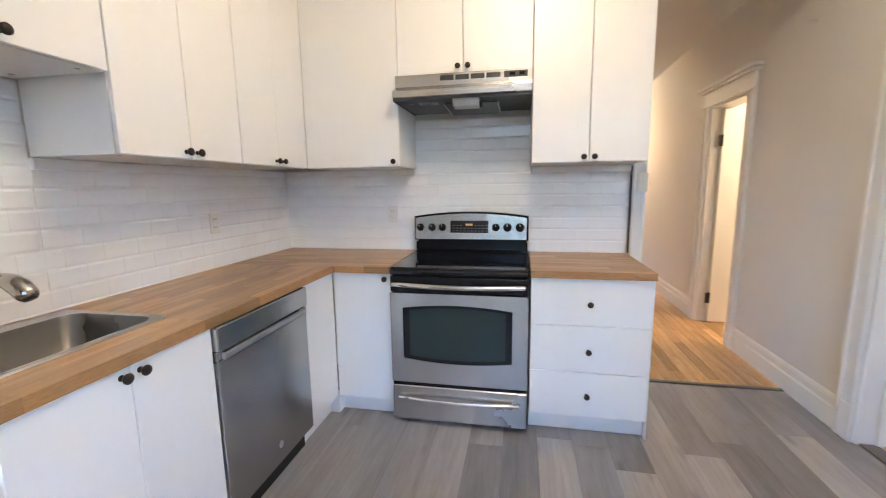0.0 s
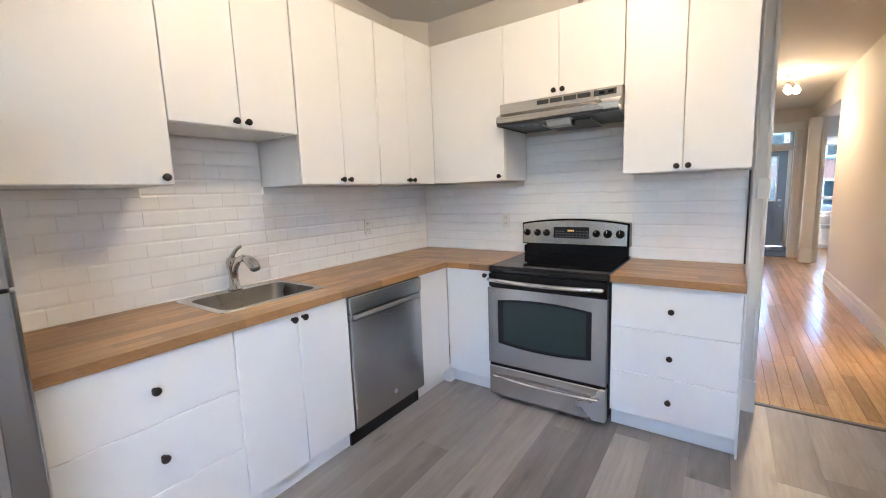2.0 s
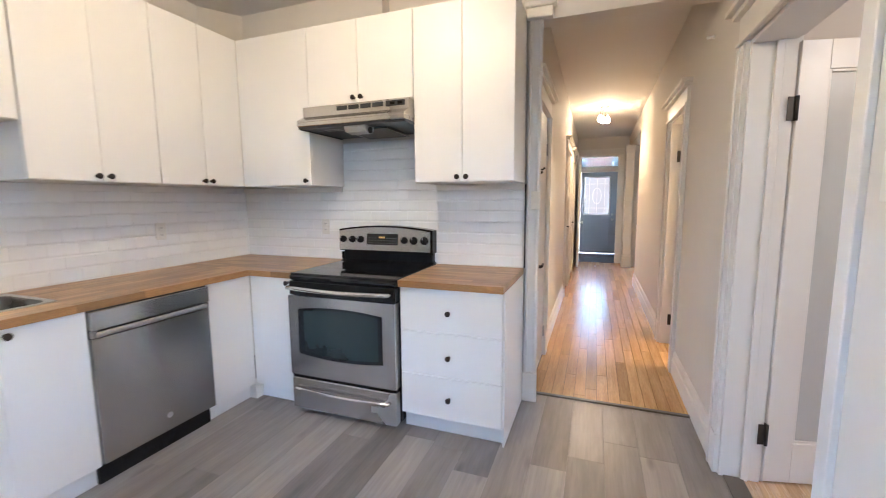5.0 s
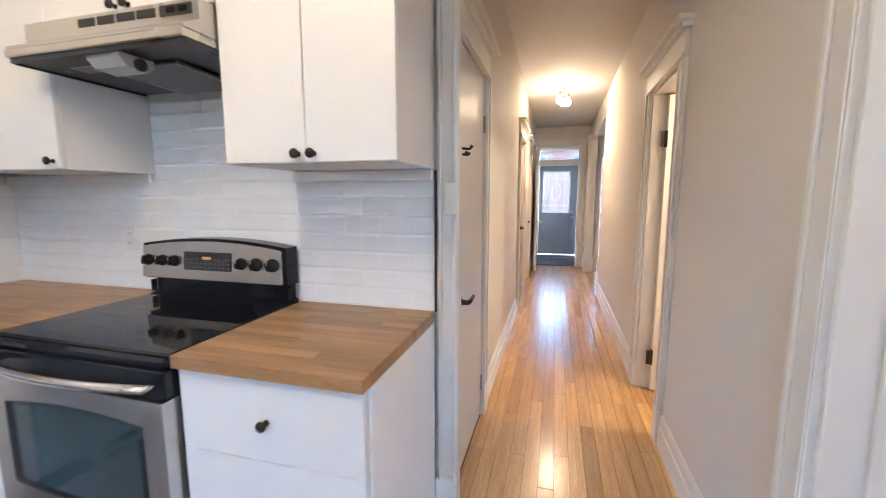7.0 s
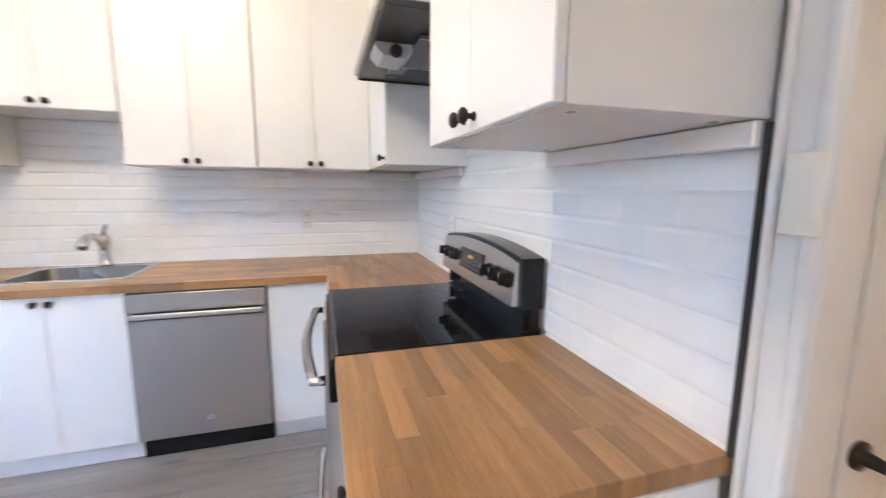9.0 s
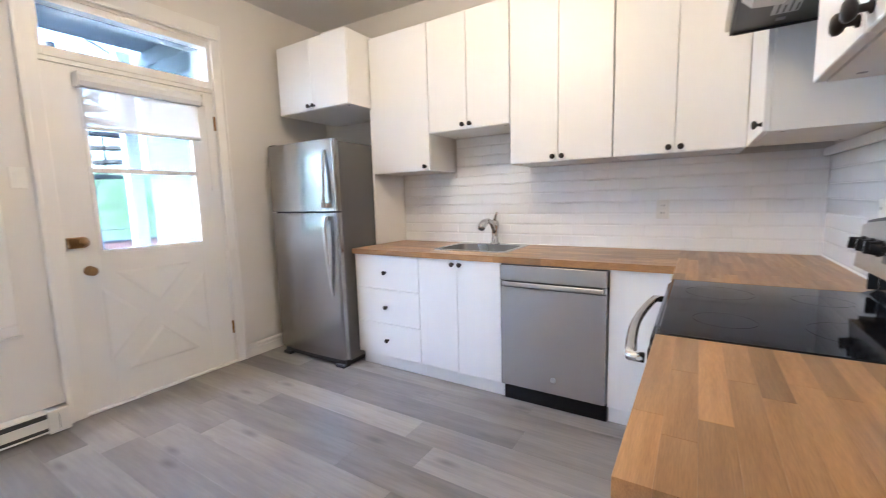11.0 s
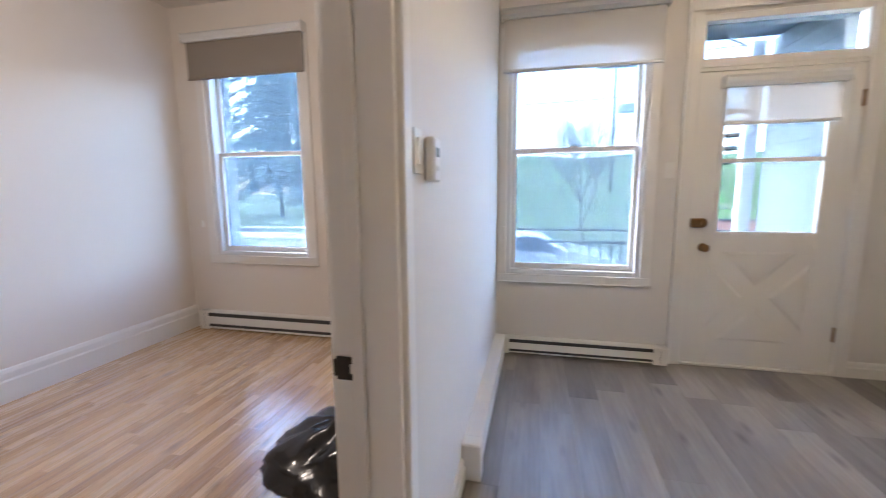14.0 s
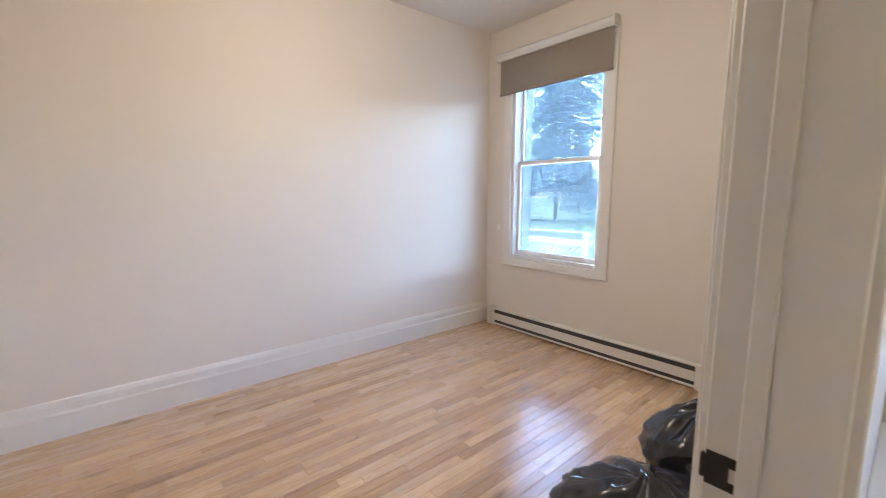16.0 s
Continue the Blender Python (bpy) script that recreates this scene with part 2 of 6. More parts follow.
PRINT = mat("dim_print", (0.10, 0.10, 0.10), None, 0.5)
HANDLE = mat("polished_handle_steel", (0.78, 0.76, 0.73), (0.72, 0.70, 0.68), 0.17, 1.0, scale=3, rvar=0.02)
PLASTIC = mat("white_plastic", (0.77, 0.75, 0.70), None, 0.35)
# near-black for gasket and seams; in slots and pockets it stands for shade
GAPM = mat("dark_gap_tone", (0.05, 0.05, 0.05), None, 0.7)
DOORBLUE = mat("blue_grey_door_paint", (0.25, 0.28, 0.33), (0.225, 0.255, 0.30), 0.4, scale=3)
BAG = mat("black_garbage_bag", (0.010, 0.010, 0.011), (0.016, 0.016, 0.017), 0.16, scale=7, bump=0.35, fine=26)
BULB = glow("lit_bulb_glass", (1.0, 0.82, 0.55), 0.35)
MAT = mat("dark_door_mat", (0.07, 0.07, 0.075), (0.10, 0.10, 0.10), 0.9, scale=30, bump=0.4)

# ---- geometry helpers ----


class Geo:
    """Collects vertices and faces of one mesh."""

    def __init__(self):
        self.v, self.f, self.s = [], [], []

    def add(self, verts, faces, smooth=False, m=None):
        k = len(self.v)
        self.v += [tuple(m @ Vector(p)) if m else tuple(p) for p in verts]
        self.f += [tuple(i + k for i in f) for f in faces]
        self.s += [smooth] * len(faces)
        return self

    def box(self, lo, hi, r=0.0, m=None):
        """A box, its edges chamfered by r."""
        (a, b, c), (d, e, g) = lo, hi
        if a > d: a, d = d, a
        if b > e: b, e = e, b
        if c > g: c, g = g, c
        if r <= 0:
            vs = [(x, y, z) for x in (a, d) for y in (b, e) for z in (c, g)]
            return self.add(vs, [(0, 1, 3, 2), (4, 6, 7, 5), (0, 4, 5, 1), (2, 3, 7, 6), (0, 2, 6, 4), (1, 5, 7, 3)], m=m)
        r = min(r, (d - a) * 0.45, (e - b) * 0.45, (g - c) * 0.45)
        vs, idx = [], {}
        for i, (x, sx) in enumerate(((a, 1), (d, -1))):
            for j, (y, sy) in enumerate(((b, 1), (e, -1))):
                for k, (z, sz) in enumerate(((c, 1), (g, -1))):
                    for ax in range(3):
                        idx[i, j, k, ax] = len(vs)
                        q = [x + sx * r, y + sy * r, z + sz * r]
                        q[ax] = (x, y, z)[ax]
                        vs.append(q)
        fs = []
        for ax in range(3):
            o1, o2 = [k for k in range(3) if k != ax]
            for s in (0, 1):
                key = [0, 0, 0]
                loop = []
                for u, w in ((0, 0), (1, 0), (1, 1), (0, 1)):
                    key[ax], key[o1], key[o2] = s, u, w
                    loop.append(idx[(*key, ax)])
                fs.append(loop)
            for u in (0, 1):
                for w in (0, 1):
                    key = [0, 0, 0]
                    key[o1], key[o2] = u, w
                    key[ax] = 0
                    k0 = tuple(key)
                    key[ax] = 1
                    k1 = tuple(key)
                    fs.append([idx[(*k0, o1)], idx[(*k1, o1)], idx[(*k1, o2)], idx[(*k0, o2)]])
        for i in (0, 1):
            for j in (0, 1):
                for k in (0, 1):
                    fs.append([idx[i, j, k, 0], idx[i, j, k, 1], idx[i, j, k, 2]])
        mid = Vector(((a + d) / 2, (b + e) / 2, (c + g) / 2))
        out = []
        for f in fs:
            p = [Vector(vs[i]) for i in f]
            nrm = (p[1] - p[0]).cross(p[2] - p[0])
            ctr = sum(p, Vector()) / len(p)
            out.append(f if nrm.dot(ctr - mid) > 0 else f[::-1])
        return self.add(vs, out, m=m)

    def lathe(self, profile, n=20, m=None, smooth=True):
        """Turns (radius, height) pairs about z."""
        vs, fs = [], []
        for r, z in profile:
            vs += [(r * math.cos(2 * math.pi * i / n), r * math.sin(2 * math.pi * i / n), z) for i in range(n)]
        for k in range(len(profile) - 1):
            for i in range(n):
                j = (i + 1) % n
                fs.append((k * n + i, k * n + j, (k + 1) * n + j, (k + 1) * n + i))
        fs.append(tuple(range(n))[::-1])
        fs.append(tuple((len(profile) - 1) * n + i for i in range(n)))
        return self.add(vs, fs, smooth, m)

    def tube(self, pts, r, n=10, flat=1.0):
        """A round bar along points; r may be one radius or one for each point."""
        pts = [Vector(p) for p in pts]
        rs = r if isinstance(r, (list, tuple)) else [r] * len(pts)
        vs, fs = [], []
        up = Vector((0.123, 0.2, 1)).normalized()
        for i, p in enumerate(pts):
            t = (pts[min(i + 1, len(pts) - 1)] - pts[max(i - 1, 0)]).normalized()
            if abs(t.dot(up)) > 0.96:
                up = Vector((1, 0.1, 0.05)).normalized()
            a = t.cross(up).normalized()
            b = a.cross(t).normalized()
            up = b
            vs += [p + (a * math.cos(2 * math.pi * k / n) + b * flat * math.sin(2 * math.pi * k / n)) * rs[i] for k in range(n)]
        for i in range(len(pts) - 1):
            for k in range(n):
                j = (k + 1) % n
                fs.append((i * n + k, i * n + j, (i + 1) * n + j, (i + 1) * n + k))
        fs.append(tuple(range(n))[::-1])
        fs.append(tuple((len(pts) - 1) * n + k for k in range(n)))
        return self.add(vs, fs, True)

    def prism(self, poly, a, b, axis=0, m=None):
        """A polygon of two coordinates, drawn out along an axis from a to b."""
        def put(p, t):
            q = list(p)
            q.insert(axis, t)
            return q
        n = len(poly)
        vs = [put(p, a) for p in poly] + [put(p, b) for p in poly]
        area = sum(poly[i][0] * poly[(i + 1) % n][1] - poly[(i + 1) % n][0] * poly[i][1] for i in range(n))
        flip = (area > 0) == (axis != 1)
        fs = [tuple(range(n)), tuple(range(n, 2 * n))[::-1]] + [((i + 1) % n, i, n + i, n + (i + 1) % n) for i in range(n)]
        if not flip:
            fs = [f[::-1] for f in fs]
        fs = [f[::-1] for f in fs] if (b < a) else fs
        return self.add(vs, fs, m=m)

    def mesh(self, name, material, weld=False):
        me = bpy.data.meshes.new(name)
        me.from_pydata(self.v, [], self.f)
        me.polygons.foreach_set("use_smooth", self.s)
        me.materials.append(material)
        if weld:
            bm = bmesh.new()
            bm.from_mesh(me)
            bmesh.ops.remove_doubles(bm, verts=bm.verts, dist=0.0002)
            bm.to_mesh(me)
            bm.free()
        me.update()
        return me


def part(name, geo, material, parent=None, label="", m=None):
    ob = new(name, geo.mesh(name, material) if isinstance(geo, Geo) else geo)
    ob.parent = parent
    if m is not None:
        ob.matrix_basis = m
    return tagged(ob, label)


def thing(name, m, label, category, group="", kind=""):
    ob = new(name)
    ob.empty_display_size = 0.1
    ob.matrix_basis = m
    return tagged(ob, label, category, group, kind)


def setting(name, geo, material, label="", category=""):
    return tagged(part(name, geo, material), label, category, kind="structure")


def single(name, geo, material, m, label, category, group=""):
    return tagged(part(name, geo, material, None, label, m), "", category, group)


def boxes(*pairs, r=0.0):
    g = Geo()
    for lo, hi in pairs:
        g.box(lo, hi, r)
    return g


def rect_frame(g, x0, x1, z0, z1, w, y0, y1, r=0.0, top=None, bottom=None):
    """Four bars round a rectangle in the xz plane, butted."""
    t, b = (w if top is None else top), (w if bottom is None else bottom)
    g.box((x0, y0, z0), (x0 + w, y1, z1), r)
    g.box((x1 - w, y0, z0), (x1, y1, z1), r)
    if t: g.box((x0 + w, y0, z1 - t), (x1 - w, y1, z1), r)
    if b: g.box((x0 + w, y0, z0), (x1 - w, y1, z0 + b), r)
    return g

# ---- setting ----
YB, XR, XBED = 0.29, 3.43, 6.39


def zc(y):
    """Ceiling height; it falls slightly from back to front to fit the camera's view."""
    return 2.875 - 0.020 * (y - YB)


def wall(name, axis, a0, a1, t0, t1, openings=(), material=PAINT, z0=0.0, z1=2.98, label=""):
    """A wall along x (axis 0) or y (axis 1), with openings (from, to, sill, head)."""
    g = Geo()
    cuts = sorted({a0, a1, *[u for o in openings for u in o[:2]]})
    for u0, u1 in zip(cuts, cuts[1:]):
        holes = sorted((o[2], o[3]) for o in openings if o[0] <= u0 and o[1] >= u1)
        z = z0
        for s, h in holes + [(z1, z1)]:
            if s > z:
                g.box((u0, t0, z) if axis == 0 else (t0, u0, z), (u1, t1, s) if axis == 0 else (t1, u1, s))
            z = max(z, h)
    return setting(name, g, material, label, "wall")


wall("wall_back_kitchen", 0, -0.12, 3.525, -0.02, YB, [(2.365, 3.36, 0.65, 2.43), (1.068, 2.078, 0.0, 2.47)], label="white painted back wall of the kitchen with window and door")
wall("wall_back_bedroom", 0, 3.525, 6.57, -0.02, YB, [(5.11, 6.07, 0.725, 2.58)], BEDPAINT, label="warm white bedroom wall with a sash window")
wall("wall_left", 1, YB, 4.12, -0.12, -0.008, label="white painted kitchen wall behind the sink run")
wall("wall_stove", 0, -0.008, 2.40, 4.008, 4.12, label="white painted kitchen wall behind the range")
wall("wall_header", 0, 2.40, XR, 4.0, 4.12, z0=2.465, label="painted header over the hallway opening")
wall("wall_right", 1, YB, 12.25, XR, 3.59, [(2.66, 3.55, 0.0, 2.06), (4.90, 5.56, 0.0, 2.05), (8.42, 10.30, 0.0, 2.42)], label="white painted wall between kitchen, hallway and bedroom")
wall("wall_hall_left", 1, 4.12, 12.25, 2.29, 2.41, [(4.17, 4.86, 0.0, 2.04), (7.25, 7.95, 0.0, 2.04), (8.60, 9.30, 0.0, 2.04)], label="cream painted hallway wall with white doors")
wall("wall_bedroom_far", 1, YB, 4.30, XBED, 6.57, material=BEDPAINT, label="plain warm white bedroom wall")
wall("wall_bedroom_end", 0, 3.59, 6.57, 4.30, 4.40, material=BEDPAINT)
wall("wall_side_room_end", 0, 3.59, 5.40, 6.30, 6.40)
wall("wall_side_room_far", 1, 4.40, 6.30, 5.30, 5.40)
wall("wall_living_near", 0, 3.59, 6.60, 7.60, 7.70)
wall("wall_living_far", 1, 7.70, 12.25, 6.50, 6.60)
wall("wall_front", 0, 2.29, 6.60, 12.25, 12.45, [(2.42, 3.33, 0.0, 2.44), (3.66, 5.0, 0.68, 2.30)], label="front wall with entrance door and transom")
YV = 10.72
wall("wall_vestibule", 0, 2.41, XR, YV, YV + 0.10, [(2.475, 3.245, 0.0, 2.29)], label="cream wall with a cased vestibule opening and transom")
# unseen blocks added behind the closed hallway doors to keep outside light out
for k, (ya, yb) in enumerate(((4.17, 4.86), (7.25, 7.95), (8.60, 9.30))):
    setting(f"wall_closet_{k + 1}", boxes(((2.292, ya + 0.001, 0.0), (2.345, yb - 0.001, 2.04))), PAINT, "unseen block stopping light leaks behind a closed hallway door", "wall")


def sheet(name, x0, x1, y0, y1, material, label, up=0.0):
    g = Geo()
    vs = [(x, y, zc(y) + up + t) for x in (x0, x1) for y in (y0, y1) for t in (0, 0.08)]
    g.add(vs, [(0, 1, 3, 2), (4, 6, 7, 5), (0, 4, 5, 1), (2, 3, 7, 6), (0, 2, 6, 4), (1, 5, 7, 3)])
    setting(name, g, material, label, "ceiling")


sheet("ceiling_kitchen", -0.12, 3.525, 0.05, 4.06, CEIL, "white painted kitchen ceiling")
sheet("ceiling_hall", 2.29, 3.525, 4.06, 12.45, CEIL, "cream lit hallway ceiling")
sheet("ceiling_bedroom", 3.525, 6.57, 0.05, 4.40, CEIL, "white painted bedroom ceiling", 0.07)
sheet("ceiling_side_room", 3.525, 5.40, 4.40, 6.40, CEIL, "white painted ceiling")
sheet("ceiling_living", 3.525, 6.60, 7.60, 12.45, CEIL, "white painted ceiling")

# boxed soffit over the range cabinets, cut across the corner
g = Geo().box((-0.008, 3.905, 2.50), (1.405, 4.008, 2.95))
g.prism([(-0.008, 3.66), (0.17, 3.905), (-0.008, 3.905)], 2.50, 2.95, 2)
setting("bulkhead", g, PAINT, "boxed white soffit above the range cabinets", "soffit")

# subfloors
setting("floor_kitchen", boxes(((-0.12, 0.045, -0.12), (3.525, 4.105, -0.006))), FLOORGAP, "grey wood-look vinyl plank kitchen floor", "floor")
setting("floor_hall", boxes(((2.29, 4.105, -0.12), (3.525, YV + 0.02, -0.006))), FLOORGAP, "glossy honey-coloured hardwood strip hallway floor", "floor")
setting("floor_bedroom", boxes(((3.525, 0.045, -0.12), (6.57, 4.40, -0.006))), FLOORGAP, "light hardwood strip bedroom floor", "floor")
setting("floor_side_room", boxes(((3.525, 4.40, -0.12), (5.40, 6.40, 0.0))), OAK, "hardwood floor", "floor")
setting("floor_living", boxes(((3.525, 7.60, -0.12), (6.60, 12.45, 0.0))), OAK, "hardwood floor of the front room", "floor")
setting("floor_vestibule", boxes(((2.29, YV + 0.02, -0.12), (3.525, 12.45, -0.004))), MAT, "dark grey vestibule floor", "floor")
g = Geo().prism([(4.085, 0.0), (4.125, 0.0), (4.118, 0.008), (4.092, 0.008)], 2.44, 3.44, 0)
setting("threshold_strip", g, mat("dark_threshold", (0.10, 0.085, 0.07), None, 0.4), "dark strip between vinyl and hardwood floors", "threshold")
setting("bedroom_threshold", boxes(((3.445, 2.66, 0.0), (3.53, 3.55, 0.007)), r=0.003), mat("dark_threshold_b", (0.10, 0.085, 0.07), None, 0.4), "dark strip under the bedroom door", "threshold")

BASE = [(0, 0), (-0.020, 0), (-0.020, 0.115), (-0.013, 0.125), (-0.013, 0.160), (-0.007, 0.178), (0, 0.185)]


def baseboard(name, axis, a, b, at, side, h=1.0):
    """side: +1 where the room lies on the greater side of the wall's face."""
    g = Geo()
    prof = [(at - side * u, v * h) for u, v in BASE]
    g.prism(prof, a, b, 1 if axis == 1 else 0)
    return setting(name, g, TRIM, "white painted stepped baseboard", "baseboard")


baseboard("baseboard", 1, 1.885, 2.60, XR, -1, 0.62)
baseboard("baseboard", 1, 3.65, 4.80, XR, -1)
baseboard("baseboard", 1, 5.66, 8.42, XR, -1)
baseboard("baseboard", 0, XR, 3.61, 8.42, 1)
baseboard("baseboard", 1, 4.96, 7.15, 2.41, 1)
baseboard("baseboard", 1, 8.05, 8.50, 2.41, 1)
baseboard("baseboard", 1, 9.40, YV, 2.41, 1)
baseboard("baseboard", 0, 0.66, 1.005, YB, 1, 0.6)
baseboard("baseboard", 1, YB, 4.30, XBED, -1, 1.18)
baseboard("baseboard", 0, 3.60, 6.43, 4.30, -1, 1.18)


def casing(name, axis, u0, u1, top, at, side, w=0.10, cap=True, label="white painted door casing", plain=None):
    """Boards round a door opening, with a bead and a projecting cap; side: the way that they stand proud."""
    g = Geo()

    def bx(a, b, z0, z1, t0, t1, r=0.003):
        lo, hi = (a, at + side * t0, z0), (b, at + side * t1, z1)
        if axis == 1:
            lo, hi = (at + side * t0, a, z0), (at + side * t1, b, z1)
        g.box(lo, hi, r)
    if plain:
        bx(u0 - plain, u0, 0.0, top, 0.0, 0.020)
    for a, b, s in ((u1, u1 + w, -1),) if plain else ((u0 - w, u0, 1), (u1, u1 + w, -1)):
        bx(a, b, 0.0, top, 0.0, 0.022)
        e = (a, a + 0.022) if s == 1 else (b - 0.022, b)
        bx(e[0], e[1], 0.0, top, 0.022, 0.032)
        e = (b - 0.016, b - 0.004) if s == 1 else (a + 0.004, a + 0.016)
        bx(e[0], e[1], 0.0, top, 0.022, 0.027)
        bx(a - 0.004, b + 0.004, 0.0, 0.20, 0.0, 0.028)
    bx(u0 - w, u1 + w, top, top + 0.13, 0.0, 0.024)
    bx(u0 - w - 0.008, u1 + w + 0.008, top, top + 0.018, 0.024, 0.036)
    if cap:
        bx(u0 - w - 0.03, u1 + w + 0.03, top + 0.13, top + 0.155, 0.0, 0.05)
        bx(u0 - w - 0.055, u1 + w + 0.055, top + 0.155, top + 0.18, 0.0, 0.075)
    return setting(name, g, TRIM, label, "door casing")


casing("trim_bedroom_door", 1, 2.66, 3.55, 2.06, XR, -1, plain=0.06)
casing("trim_side_door", 1, 4.90, 5.56, 2.05, XR, -1)
casing("trim_hall_door", 1, 4.17, 4.86, 2.04, 2.41, 1, 0.09)
casing("trim_hall_door_far", 1, 7.25, 7.95, 2.04, 2.41, 1)
casing("trim_hall_door_farther", 1, 8.60, 9.30, 2.04, 2.41, 1)
casing("trim_vestibule", 0, 2.475, 3.245, 2.29, YV, -1, 0.10, cap=False)
# square post between the front-room opening and the vestibule
g = Geo().box((3.345, 10.152, 0.0), (3.500, 10.30, 2.419), 0.006).box((3.333, 10.140, 0.0), (3.512, 10.31, 0.24), 0.008)
g.box((3.345, 10.145, 2.30), (3.500, 10.152, 2.419), 0.003)
setting("post_living_opening", g, TRIM, "white square post with a plinth at the front-room opening", "post")
casing("trim_bedroom_inside", 1, 2.66, 3.55, 2.06, 3.59, 1)

# boards that line the openings
JT = 0.02
for nm, y0, y1, zt in (("bedroom_jamb", 2.66, 3.55, 2.06), ("side_room_jamb", 4.90, 5.56, 2.05)):
    g = Geo().box((XR - 0.004, y0, 0), (3.594, y0 + JT, zt), 0.002).box((XR - 0.004, y1 - JT, 0), (3.594, y1, zt), 0.002)
    g.box((XR - 0.004, y0 + JT, zt - JT), (3.594, y1 - JT, zt), 0.002)
    g.box((3.515, y0 + JT, 0), (3.545, y0 + JT + 0.012, zt - JT), 0.002)
    g.box((3.515, y1 - JT - 0.012, 0), (3.545, y1 - JT, zt - JT), 0.002)
    setting(nm, g, TRIM, "white painted door jamb with stop", "door jamb")

# the cased end of the range wall
g = Geo().box((2.386, 3.985, 0.0), (2.470, 4.008, 2.465), 0.004)
g.box((2.400, 4.008, 0.0), (2.462, 4.075, 2.465), 0.004)
g.box((2.391, 3.972, 0.0), (2.405, 3.985, 2.465), 0.004).box((2.448, 3.972, 0.0), (2.468, 3.985, 2.465), 0.005)
g.box((2.379, 3.962, 0.0), (2.474, 3.990, 0.20), 0.004)
g.box((2.37, 3.955, 2.465), (2.53, 4.0, 2.53), 0.006).box((2.36, 3.935, 2.53), (2.55, 4.0, 2.56), 0.006)
setting("trim_hall_opening", g, TRIM, "white painted trim at the hallway opening", "trim")
setting("tile_edge_strip", boxes(((2.3755, 3.976, 0.917), (2.3845, 3.984, 1.47))), BLACKP, "dark edge strip ending the tiles", "trim")


# ---- windows and outside doors ----
def sash_window(name, x0, x1, z0, z1, mid, label):
    win = thing(name, pose(0, YB, 0), label, "window", kind="structure")
    g = rect_frame(Geo(), x0, x1, z0, z1, 0.035, -0.16, -0.002, 0.003)
    part("window_frame", g, VINYLW, win)
    up = rect_frame(Geo(), x0 + 0.035, x1 - 0.035, mid - 0.02, z1 - 0.035, 0.03, -0.135, -0.10, 0.004, bottom=0.04)
    a = part("upper_sash", up, VINYLW, win)
    part("pane", boxes(((x0 + 0.065, -0.122, mid + 0.02), (x1 - 0.065, -0.118, z1 - 0.065))), GLASS, a).visible_shadow = False
    lo = rect_frame(Geo(), x0 + 0.035, x1 - 0.035, z0 + 0.035, mid + 0.02, 0.035, -0.095, -0.055, 0.004, bottom=0.045)
    lo.box(((x0 + x1) / 2 - 0.03, -0.075, mid + 0.02), ((x0 + x1) / 2 + 0.03, -0.055, mid + 0.032), 0.004)
    b = part("lower_sash", lo, VINYLW, win)
    part("pane", boxes(((x0 + 0.07, -0.08, z0 + 0.08), (x1 - 0.07, -0.076, mid - 0.02))), GLASS, b).visible_shadow = False
    # reaches past the lower sash so that the upper view is hazed too
    part("haze_screen", boxes(((x0 + 0.03, -0.150, z0 + 0.03), (x1 - 0.03, -0.1495, z1 - 0.03))), SCREEN, win, "insect screen stretched over both sashes to haze the view").visible_shadow = False
    return win


def window_trim(win, x0, x1, z0, z1, w, lo, xmax=99):
    r = min(x1 + w, xmax)
    g = Geo().box((x0 - w, 0.0, z0), (x0, 0.02, z1), 0.003).box((x1, 0.0, z0), (r, 0.02, z1), 0.003)
    g.box((x0 - w, 0.0, z1), (r, 0.02, z1 + w), 0.003).box((x0 - w, 0.0, lo), (r, 0.02, z0), 0.003)
    g.box((x0 - w - 0.012, 0.0, lo - 0.012), (r, 0.026, lo), 0.004)
    part("window_casing", g, TRIM, win)


w1 = sash_window("window_1", 2.365, 3.36, 0.65, 2.43, 1.61, "white double-hung kitchen window over a baseboard heater")
window_trim(w1, 2.365, 3.36, 0.65, 2.43, 0.075, 0.592, 3.425)
w2 = sash_window("window_2", 5.11, 6.07, 0.725, 2.58, 1.655, "white double-hung bedroom window with a dark blind")
window_trim(w2, 5.11, 6.07, 0.725, 2.58, 0.085, 0.66)


def roller_blind(x0, x1, z_top, hem, y, material, label, r=0.035, cover=TRIM):
    th = thing("roller_blind", pose((x0 + x1) / 2, y, hem), label, "blind")
    w = (x1 - x0) / 2
    h = z_top - hem
    part("cassette", Geo().prism([(-0.02, h - 0.075), (0.045, h - 0.075), (0.062, h - 0.05), (0.062, h - 0.02), (0.045, h), (-0.02, h)], -w, w, 0), cover, th, "pale metal cassette")
    part("end_cap", boxes(((-w - 0.006, -0.02, h - 0.08), (-w, 0.068, h + 0.003)), r=0.002), PLASTIC, th)
    part("end_cap", boxes(((w, -0.02, h - 0.08), (w + 0.006, 0.068, h + 0.003)), r=0.002), PLASTIC, th)
    part("fabric", boxes(((-w + 0.015, 0.018, 0.008), (w - 0.015, 0.0195, h - 0.07))), material, th)
    part("hem_bar", boxes(((-w + 0.012, 0.010, -0.008), (w - 0.012, 0.028, 0.012)), r=0.004), cover if material is BLIND else TAUPE, th)
    return th


BLINDMETAL = mat("blind_metal", (0.52, 0.52, 0.51), None, 0.4, 0.3)
roller_blind(2.285, 3.405, 2.615, 2.178, YB + 0.03, BLIND, "white translucent roller blind, partly lowered, with grey hem bar", cover=BLINDMETAL)
